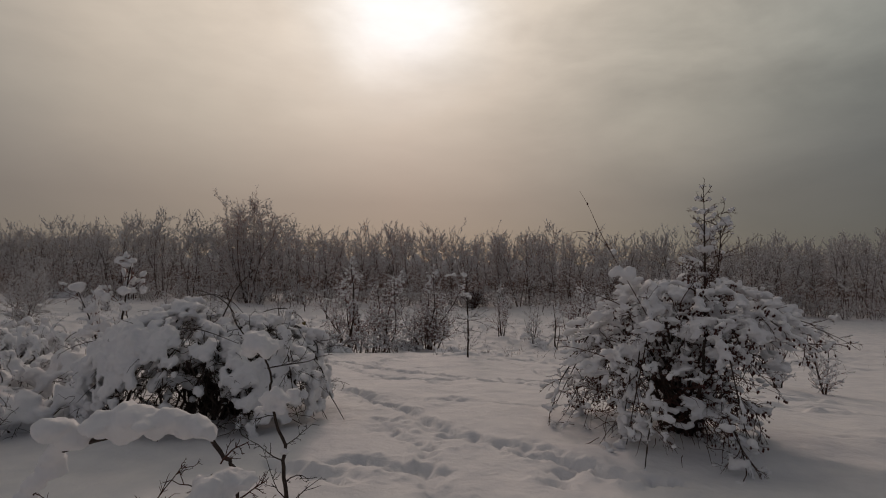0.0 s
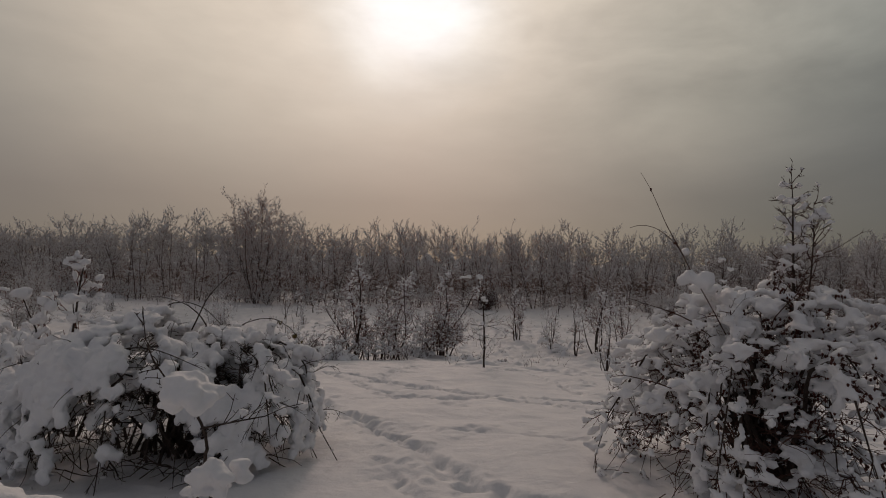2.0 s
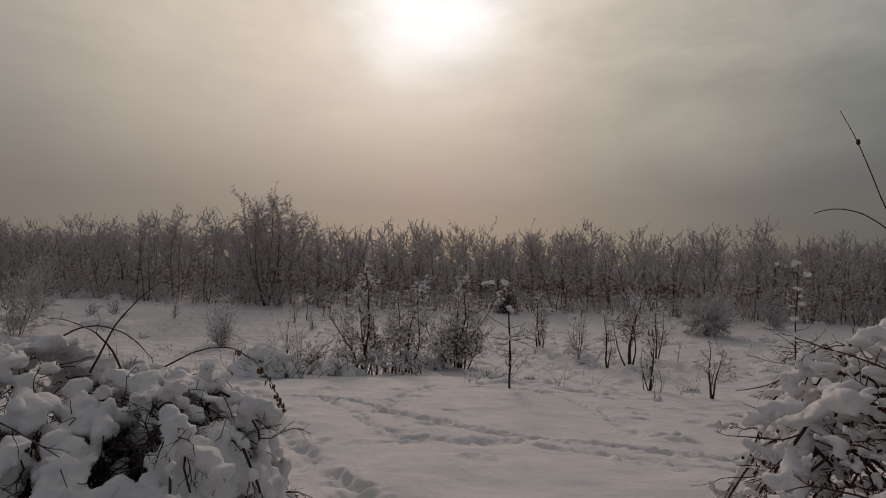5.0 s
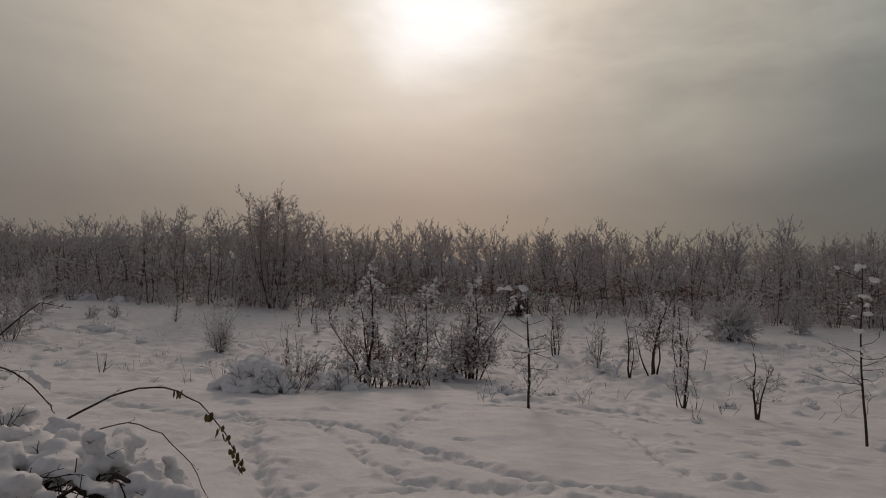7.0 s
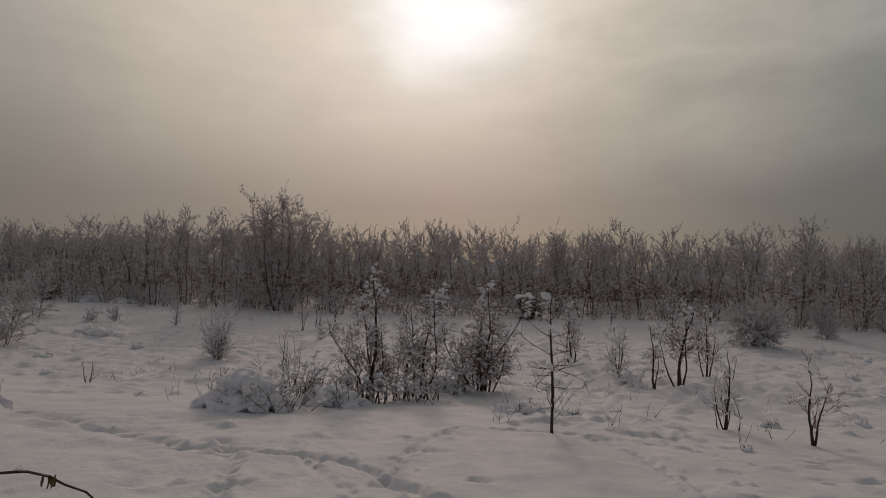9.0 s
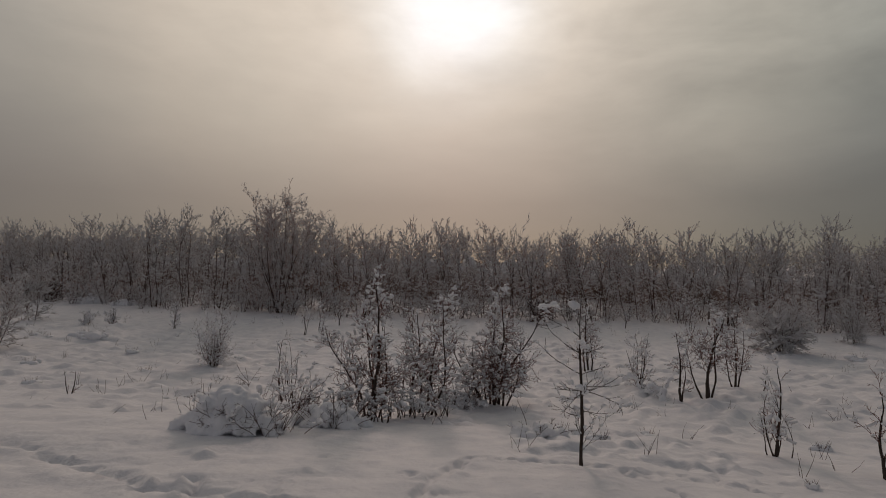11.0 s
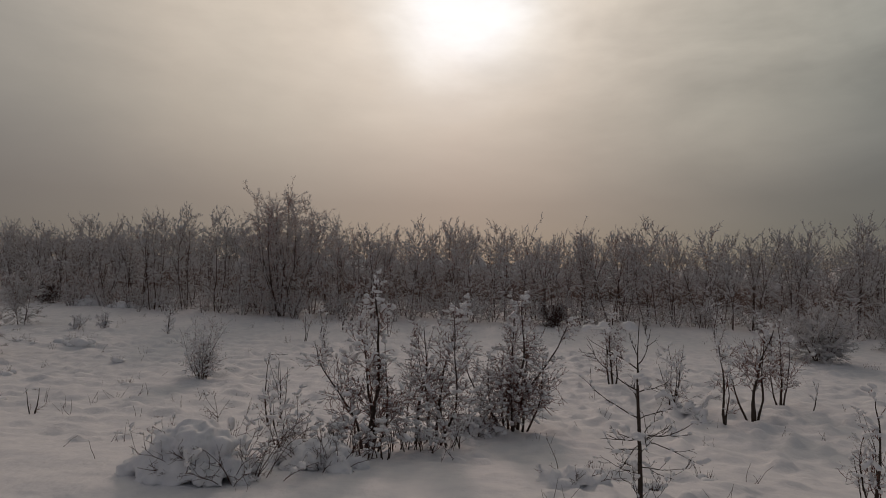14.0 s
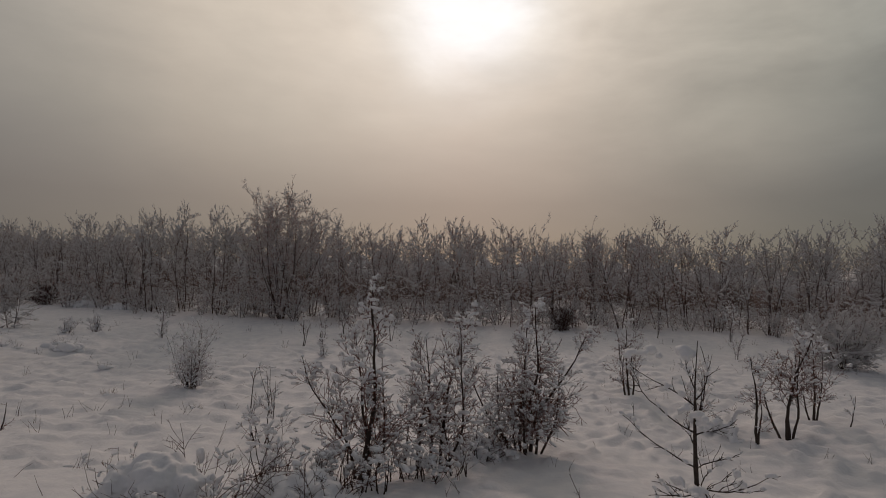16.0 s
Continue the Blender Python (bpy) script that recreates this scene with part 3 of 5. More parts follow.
def sapling(name, x, y, height, arms, reach, label, seed, caps=3, thick=0.024, lean=(0.0, 0.0), cap=0.07):
    """A thin young tree: one upright stem, sparse level branches and caps of snow at the top."""
    rng = np.random.default_rng(seed)
    top = thing(name, (x, y, ground_z(x, y) - 0.06), label, "sapling")
    stem, twig, load = Geo(), Geo(), Geo()
    pts = wander(rng, (0, 0, 0), (lean[0], lean[1], 1), height, 12, 0.035, (0, 0, 0.3))
    stem.tube(pts, np.linspace(thick, thick * 0.25, len(pts)), 6)
    tips = []
    spec = [dict(segs=6, jitter=0.13, pull=(0, 0, 0.3), sides=4, kids=3, bare=0.3, fork=(0.4, 0.9), ratio=0.4, thin=0.55),
            dict(segs=3, jitter=0.15, pull=(0, 0, 0.2), sides=3, kids=2, fork=(0.4, 0.9), ratio=0.5),
            dict(segs=2, jitter=0.15, pull=(0, 0, 0.1), sides=3, kids=0, fork=(0.4, 0.9), ratio=0.5)]
    for i in range(arms):
        u = rng.uniform(0.12, 0.95)
        p = pts[0] + (np.array([np.interp(u * 12, range(13), pts[:, k]) for k in range(3)]) - pts[0])
        a = rng.uniform(0, 2 * math.pi)
        way = (math.cos(a), math.sin(a), rng.uniform(-0.15, 0.4))
        grow(rng, [twig], tips, p, way, reach * (1.1 - 0.65 * u) * rng.uniform(0.5, 1.25), thick * 0.26, 0, spec)
    snow_on(rng, load, tips, 0.16, 0.014, 0.032, (0, 1))
    for i in range(caps):
        u = 1.0 - 0.09 * i - 0.02 * rng.random()
        p = np.array([np.interp(u * 12, range(13), pts[:, k]) for k in range(3)]) + np.array([(0.20 if i % 2 else -0.02) * rng.uniform(0.6, 1.3), rng.normal(0, 0.06), 0.0])
        heap = Geo()
        clump(rng, heap, p, cap * rng.uniform(0.75, 1.25), 6)
        merged(part("snow_cap", heap, SNOW_LOAD, top, "cap of white snow", smooth=True), 0.014, rounds=5, relief=0.02)
    part("stem", stem, BARK, top)
    stuff_part("twiggage", twig, TWIG, top, "thin bare side branches")
    stuff_part("snow", load, SNOW_LOAD, top, "small lumps of snow", smooth=True)
    return top


def field_tree(name, x, y, stems, label, seed, side=0.7, boughs=9, twigs=5, puffs=8, fluff=0.4, puff=0.075, low=0.18, category="shrub", lift=0.45):
    """A small tree with dark trunks: stems are (dx, dy, lean x, lean y, height, radius); its twigs carry fluffy snow, the top tips larger puffs."""
    rng = np.random.default_rng(seed)
    top = thing(name, (x, y, ground_z(x, y) - 0.06), label, category)
    twig, load, tips, ends = Geo(), Geo(), [], []
    spec = [dict(segs=6, jitter=0.16, pull=(0, 0, 0.2), sides=3, kids=twigs, bare=0.12, fork=(0.4, 1.0), ratio=0.6, thin=0.75, taper=0.5),
            dict(segs=4, jitter=0.2, pull=(0, 0, 0.05), sides=3, kids=3, bare=0.1, fork=(0.45, 1.0), ratio=0.55, thin=0.9, taper=0.7),
            dict(segs=2, jitter=0.2, pull=(0, 0, 0.0), sides=3, kids=0, fork=(0.4, 1.0), ratio=0.5, taper=0.7)]
    for dx, dy, lx, ly, height, radius in stems:
        pts = wander(rng, (dx, dy, 0), (lx, ly, 1), height, 16, 0.09, (-0.3 * lx, -0.3 * ly, 1.1))
        wood = Geo()
        wood.tube(pts, 1.05 * radius * (1 - 0.85 * np.linspace(0, 1, 17) ** 0.75) * rng.uniform(0.85, 1.15, 17), 6)
        part("stem", wood, BARK, top)
        ends.append(pts[-1])
        for u in low + (0.98 - low) * rng.random(int(0.68 * boughs * height)) ** 1.15:
            k = min(int(u * 16), 15)
            p = pts[k] + (pts[k + 1] - pts[k]) * (u * 16 - k)
            way = sideways(rng, pts[k + 1] - pts[k], rng.uniform(0.5, 1.25))
            way[2] += lift * rng.uniform(0.0, 1.0)
            grow(rng, [twig], tips, p, way, side * (1.25 - 0.75 * u) * rng.uniform(0.35, 1.3), min(radius * 0.24 * (1.1 - 0.5 * u), 0.009), 0, spec)
    for p, h, d in tips:
        if rng.random() < fluff * (0.5, 0.36, 0.12)[d]:
            q = rng.uniform(0.014, 0.034) * (1.0 if rng.random() < 0.8 else 1.7)
            load.lump(p + np.array([0, 0, q * 0.45]), (q * rng.uniform(1.1, 2.4), q * rng.uniform(0.8, 1.2), q * rng.uniform(0.5, 0.8)), rng, -1, 0.3, along=h * (1, 1, 0.3) + rng.normal(0, 0.1, 3))
    high = sorted([p for p, h, d in tips if d > 0], key=lambda p: -p[2])[:max(60, 40 * puffs)]
    taken = []
    for i in range(12 * puffs):
        p = ends[i] if i < len(ends) else high[int(len(high) * rng.random() ** 1.6)]
        if len(taken) < puffs and all(np.linalg.norm(p - o) > 1.3 * puff for o in taken):
            taken.append(p)
            q = 0.62 * puff * rng.uniform(0.45, 1.1)
            load.lump(p, (q, q * rng.uniform(0.75, 1.1), q * rng.uniform(0.65, 0.95)), rng, 2, 0.3)
            load.lump(p + rng.normal(0, 0.7 * q, 3), (0.7 * q, 0.6 * q, 0.6 * q), rng, 1, 0.3)
    bare = stuff_part("twiggage", twig, FIELD_TWIG, top, "thin red-brown twigs")
    stuff_part("snow", load, SNOW_LOAD, bare, "fluffy white snow on the twigs", smooth=True)
    return top


def whorled_sapling(x, y, label, seed):
    """A thin dark stem with a level whorl of crooked boughs, a forked top and pillows of snow in the forks."""
    rng = np.random.default_rng(seed)
    top = thing("sapling", (x, y, ground_z(x, y) - 0.06), label, "sapling")
    stem, twig, load, tips = Geo(), Geo(), Geo(), []
    pts = wander(rng, (0, 0, 0), (0.0, 0.0, 1), 2.42, 20, 0.03, (0, 0, 0.4))
    stem.tube(pts, np.interp(np.linspace(0, 1, 21), [0, 0.45, 0.75, 0.8, 1], [0.029, 0.021, 0.012, 0.007, 0.003]) * rng.uniform(0.85, 1.15, 21), 7)
    spec = [dict(segs=8, jitter=0.14, pull=(0, 0, 0.5), sides=4, kids=4, bare=0.25, fork=(0.4, 0.9), ratio=0.4, thin=0.6, taper=0.3),
            dict(segs=4, jitter=0.18, pull=(0, 0, 0.3), sides=3, kids=1, fork=(0.4, 0.9), ratio=0.5, thin=0.8),
            dict(segs=2, jitter=0.15, pull=(0, 0, 0.1), sides=3, kids=0, fork=(0.4, 0.9), ratio=0.5)]

    def bough(z, a, rise, length, r=0.0075):
        p = np.array([np.interp(z, pts[:, 2], pts[:, k]) for k in range(3)])
        grow(rng, [twig], tips, p, (math.cos(a), math.sin(a), rise), length, r, 0, spec)

    for k in range(9):
        bough(1.07 + 0.05 * rng.normal(), 0.7 * k + rng.uniform(-0.2, 0.2), rng.uniform(-0.25, 0.1), rng.uniform(0.35, 0.7))
    for k in range(5):
        bough(0.80 + 0.06 * rng.normal(), 1.25 * k + 0.4, rng.uniform(-0.4, 0.0), rng.uniform(0.3, 0.6), 0.006)
    for k in range(7):
        bough(rng.uniform(0.1, 0.45), 0.9 * k, rng.uniform(0.4, 1.6), rng.uniform(0.35, 0.65), 0.005)
    for a, z, rise, length in [(3.0, 1.85, 0.75, 0.55), (0.3, 1.9, 1.1, 0.5), (3.3, 1.62, 0.5, 0.75), (-0.2, 1.6, 0.5, 0.35), (3.4, 2.0, 1.0, 0.3), (3.0, 1.32, 0.35, 0.75), (0.4, 1.3, 0.4, 0.4), (1.5, 1.5, 0.7, 0.4)]:
        bough(z, a, rise, length, 0.007)
    snow_on(rng, load, tips, 0.14, 0.012, 0.028, (0, 1))
    for p, size in [((-0.40, 0.0, 2.26), 0.085), ((-0.10, 0.0, 2.28), 0.075), ((0.0, -0.03, 1.76), 0.07), ((0.06, -0.02, 1.70), 0.05), ((-0.03, -0.05, 1.12), 0.075), ((-0.16, 0.0, 1.18), 0.05), ((-0.22, 0.0, 2.0), 0.03), ((0.34, 0.05, 1.14), 0.05)]:
        heap = Geo()
        at = np.array([np.interp(p[2], pts[:, 2], pts[:, k]) for k in range(3)]) + (p[0], p[1], 0)
        clump(rng, heap, at, 1.2 * size, 4)
        merged(part("snow_cap", heap, SNOW_LOAD, top, "pillow of white snow", smooth=True), 0.014, rounds=3, relief=0.025)
    part("stem", stem, BARK, top)
    stuff_part("twiggage", twig, BARK, top, "thin crooked bare branches")
    stuff_part("snow", load, SNOW_LOAD, top, "small lumps of snow", smooth=True)


# ---- the wood at the far side ----
def wood_tree(seed, height, stems, lean, boughs=30, twigs=12, girth=0.04, reach=0.17, droop=0.0, rime=14, pads=60, low=0.08, frost=1.0):
    """Meshes of a young rimed tree: its stems, its boughs with fine twigs, and the rime and snow on them."""
    rng = np.random.default_rng(seed)
    stem, crown, white = Geo(), Geo(), Geo()
    turn = rng.random() * stems
    a0, a1, ar, r0, r1, rr, lines = [], [], [], [], [], [], []
    for i in range(stems):
        a = 2 * math.pi * (i + turn) / stems + rng.uniform(-0.5, 0.5)
        way = (math.cos(a) * lean * rng.uniform(0.2, 1), math.sin(a) * lean * rng.uniform(0.2, 1), 1)
        root = (math.cos(a) * 0.15 * (stems > 1), math.sin(a) * 0.15 * (stems > 1), -0.15)
        tall = height * rng.uniform(0.78, 1.0)
        pts = wander(rng, root, way, tall, 9, 0.075, (0, 0, 0.4))
        stem.tube(pts, girth * rng.uniform(0.7, 1.1) * (1 - 0.8 * np.linspace(0, 1, 10) ** 0.8), 4, capped=False)
        # the stem forks above the middle, so that the crown spreads into a fan
        axes = [(pts, 0.0, boughs if height < 3.5 else 0.55 * boughs)]
        for _ in range(0 if height < 3.5 else 3):
            k = int(rng.integers(4, 7))
            way = sideways(rng, pts[k + 1] - pts[k], rng.uniform(0.25, 0.6))
            fork = wander(rng, pts[k], way + np.array([0, 0, 0.2]), tall * (1 - k / 9) * rng.uniform(0.75, 1.0), 9, 0.06, (0, 0, 0.25))
            stem.tube(fork[::3], girth * 0.42 * np.linspace(1, 0.3, 4), 3, capped=False)
            axes.append((fork, k / 9, 0.2 * boughs))
        spots = [(axis, first, v) for axis, first, n in axes for v in (low if first == 0 else 0.1) + (1.0 - (low if first == 0 else 0.1)) * rng.random(int(n)) ** 0.9]
        for axis, first, v in spots:
            u, pts = first + (1 - first) * v, axis
            k = min(int(v * 9), 8)
            p = pts[k] + (pts[k + 1] - pts[k]) * (v * 9 - k)
            way = sideways(rng, pts[k + 1] - pts[k], np.interp(u, [0, 0.5, 0.85, 1], [1.35, 1.1, 0.9, 0.6]) + rng.normal(0, 0.2))
            long = reach * height * np.interp(u, [0, 0.2, 0.5, 0.85, 1], [0.7, 1.0, 1.0, 1.0, 0.85]) * rng.uniform(0.45, 1.15)
            lift = np.interp(u, [0, 0.45, 0.8, 1], [-0.25, 0.05, 0.4, 0.6]) + droop
            line = wander(rng, p, way, long, 3, 0.2, (0, 0, lift))
            crown.tube(line, np.linspace(0.016, 0.008, 4) * (1.0 if u < 0.6 else 0.7), 3, capped=False)
            lines.append((line, u))
            m = int(twigs * rng.uniform(0.6, 1.3) * (1.0 if u < 0.7 else 1.4))
            for v in rng.uniform(0.15, 3.0, m):
                j = min(int(v), 2)
                q = line[j] + (line[j + 1] - line[j]) * (v - j)
                w = sideways(rng, line[j + 1] - line[j], rng.uniform(0.25, 0.95))
                w[2] += 0.5 * lift
                e = q + unit(w) * rng.uniform(0.14, 0.42) * (1.0 if u < 0.7 else 0.75)
                a0.append(q), a1.append(e), ar.append(rng.uniform(0.007, 0.013))
                for _ in range(int(rng.poisson(rime / twigs))):
                    f = rng.uniform(0.15, 1.0)
                    c = q + (e - q) * f
                    r0.append(c), r1.append(c + rng.normal(0, 0.06, 3) + (e - q) * 0.3 + np.array([0, 0, 0.03])), rr.append(rng.uniform(0.014, 0.030) * frost)
    crown.spikes(rng, a0, a1, ar)
    white.spikes(rng, r0, r1, rr)
    for n in rng.integers(0, len(lines), pads):
        line, u = lines[n]
        if u < 0.95:
            v = rng.uniform(0.5, 2.99)
            c = line[int(v)] + (line[int(v) + 1] - line[int(v)]) * (v - int(v))
            q = rng.uniform(0.045, 0.13) * frost * (1.0 if u < 0.75 else 0.62)
            white.lump(c + np.array([0, 0, 0.3 * q]), (q * rng.uniform(1.2, 2.4), q * rng.uniform(0.7, 1.1), q * rng.uniform(0.4, 0.65)), rng, 0, 0.4, along=line[-1] - line[0])
    return stem, crown, white


def forest_edge(x):
    """How far off the wood begins."""
    return float(np.interp(x, [-70, -41, -25, -7, 3, 12, 22, 32, 70], [58, 54, 47, 48, 49, 52, 48, 47, 50]))


def wood_haze_tone(x):
    """Twig material: warm haze painted as red-brown amid the wood, grey to both sides."""
    return RIMED_HAZE_RED if -15 < x < 13 else RIMED


def make_wood():
    rng = np.random.default_rng(3)
    firsts = {}
    for i, (h, n, lean) in enumerate([(7.3, 1, 0.10), (7.6, 2, 0.24), (6.9, 3, 0.36), (7.6, 1, 0.16), (6.6, 2, 0.34), (7.2, 3, 0.28), (5.6, 3, 0.45), (7.5, 2, 0.18)]):
        geos = wood_tree(40 + i, h, n, lean, boughs=(46, 30, 22)[n - 1], twigs=9, rime=12, pads=150, droop=(0.0, 0.1, -0.25)[i % 3])
        for tone in (RIMED, RIMED_HAZE_RED):
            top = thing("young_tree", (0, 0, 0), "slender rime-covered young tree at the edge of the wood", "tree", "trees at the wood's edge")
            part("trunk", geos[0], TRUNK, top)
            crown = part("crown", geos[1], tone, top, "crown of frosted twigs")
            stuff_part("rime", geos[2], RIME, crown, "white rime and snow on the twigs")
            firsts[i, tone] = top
    used = set()
    spots = []
    for row, (back, gap) in enumerate([(0.3, 1.45), (2.2, 1.5)]):
        x = -51.0
        while x < 47:
            x += gap * rng.uniform(0.6, 1.5)
            spots.append((x + rng.normal(0, 0.2), forest_edge(x) + back + rng.normal(0, 0.7)))
    for x, y in spots:
        k = (int(rng.integers(8)), wood_haze_tone(x + rng.normal(0, 2.5)))
        m = pose(x, y, ground_z(x, y), 0, 0, rng.uniform(0, 360)) @ Matrix.Scale(rng.uniform(0.88, 1.05) * float(np.interp(x, [-30, -4, 4, 9, 14, 22, 40], [1.03, 1.0, 1.0, 1.1, 1.1, 1.05, 1.05])), 4)
        if k not in used:
            used.add(k)
            firsts[k].matrix_world = m
        else:
            ob = copy_thing(firsts[k], m)
            ob.scale = m.to_scale()
    # deeper rows, joined
    deep_stem, deep_crown, deep_rime = Geo(), Geo(), Geo()
    small = []
    for i in range(6):
        n = 1 + i % 2
        geos = wood_tree(80 + i, 7.5, n, 0.2, boughs=34 // n, twigs=6, rime=6, pads=70)
        small.append([(np.concatenate(g.v), g.f) for g in geos])
    for _ in range(205):
        x = rng.uniform(-66, 60)
        y = forest_edge(x) + 3.5 + 22 * rng.random() ** 1.5
        a, s = rng.uniform(0, 6.28), rng.uniform(0.94, 1.14)
        r = np.array([[math.cos(a), math.sin(a), 0], [-math.sin(a), math.cos(a), 0], [0, 0, 1]]) * s
        z = ground_z(x, y)
        for g, (v, f) in zip((deep_stem, deep_crown, deep_rime), small[int(rng.integers(6))]):
            base = g.n
            g.v.append(v @ r + (x, y, z))
            g.f.extend([tuple(q + base for q in p) for p in f])
            g.n += len(v)
    top = thing("far_woods", (0, 0, 0), "dense rime-covered wood of thin young trees", "woodland")
    tagged(top, kind="stuff")
    part("trunk", deep_stem, TRUNK, top)
    part("crown", deep_crown, RIMED, top, "frosted twigs")
    stuff_part("rime", deep_rime, RIME, top, "white rime on the twigs")
    # thicket between the trunks, thickest near the ground
    for mat, count, label in ((RIMED, 42000, "tangle of frosted twigs between the trunks"), (RIME, 22000, "rime on the tangle between the trunks")):
        thick = Geo()
        x = rng.uniform(-80, 80, count)
        edge = np.array([forest_edge(v) for v in x])
        y = edge + 1.2 + 17 * rng.random(count) ** 1.3
        z = lie(x, y) + 5.8 * rng.random(count) ** 2.0
        p = np.stack([x, y, z], 1)
        way = rng.normal(0, 0.7, (count, 3))
        way[:, 2] = rng.uniform(-0.1, 1.0, count)
        long = rng.uniform(0.4, 1.1, count) if mat is RIMED else rng.uniform(0.15, 0.4, count)
        thick.spikes(rng, p, p + way * long[:, None], rng.uniform(0.012, 0.03, count) * (1.0 if mat is RIMED else 2.2))
        stuff_part("thicket", thick, mat, top, label)
    # the depth of the wood, closed crowns behind crowns
    mass = Geo()
    for _ in range(900):
        x = rng.uniform(-120, 120)
        y = forest_edge(np.clip(x, -70, 70)) + 20 + 40 * rng.random()
        h = rng.uniform(3.8, 5.2)
        mass.lump((x, y, ground_z(x, y) + h * 0.45), (rng.uniform(0.7, 1.5), rng.uniform(0.7, 1.5), h * 0.55), rng, 2, 0.3)
    stuff_part("depth_of_wood", mass, RIMED, top, "grey closed crowns deep in the wood", smooth=True)
    # undergrowth along the edge
    low = []
    for i in range(4):
        geos = wood_tree(120 + i, 2.3, 7, 0.8, boughs=7, twigs=5, girth=0.022, reach=0.28, rime=7, pads=75, low=0.15, frost=0.9)
        bush = thing("frosted_bush", (0, 0, 0), "low rime-covered bush at the foot of the wood", "bush", "bushes at the wood's edge")
        part("stem", geos[0], TRUNK, bush)
        crown = part("crown", geos[1], RIMED_HAZE_RED if i % 2 else RIMED, bush, "frosted twigs")
        stuff_part("rime", geos[2], RIME, crown, "white rime and snow on the twigs")
        low.append(bush)
    for i in range(88):
        x = -50 + 97 * (i + rng.uniform(-0.5, 0.5)) / 88
        y = forest_edge(x) - 0.3 + rng.normal(0, 0.9)
        m = pose(x, y, ground_z(x, y), 0, 0, rng.uniform(0, 360)) @ Matrix.Scale(rng.uniform(0.45, 1.25), 4)
        if i < 4:
            low[i].matrix_world = m
        else:
            ob = copy_thing(low[i % 4], m)
            ob.scale = m.to_scale()


def rimed_bush(x, y, height, stems, lean, seed, label, reach=0.3, pads=150, twig_mat=None, frost=1.0, rime=18):
    geos = wood_tree(seed, height, stems, lean, boughs=110 // stems + 6, twigs=9, girth=0.026, reach=reach, rime=rime, pads=pads, low=0.12, frost=0.8 * frost)
    top = thing("rimed_bush", (x, y, ground_z(x, y)), label, "bush")
    part("stem", geos[0], TRUNK, top)
    crown = part("crown", geos[1], twig_mat or RIMED, top, "frosted twigs")
    stuff_part("rime", geos[2], RIME, crown, "white rime and snow on the twigs")


# ---- near bushes ----
def arch(rng, base, a, reach, rise, end, segs=10, wob=0.03):
    """A cane that rises from base and arches over towards heading a."""
    u = np.linspace(0, 1, segs + 1)
    out = np.stack([math.cos(a) * reach * u ** 1.15, math.sin(a) * reach * u ** 1.15, rise * np.sin(np.minimum(u * 1.25, 1) * math.pi / 2) + (end - rise) * np.clip((u - 0.55) / 0.45, 0, 1) ** 1.6], 1)
    w = np.cumsum(rng.normal(0, wob, (segs + 1, 3)), axis=0)
    w[0] = 0
    return np.asarray(base) + out + w


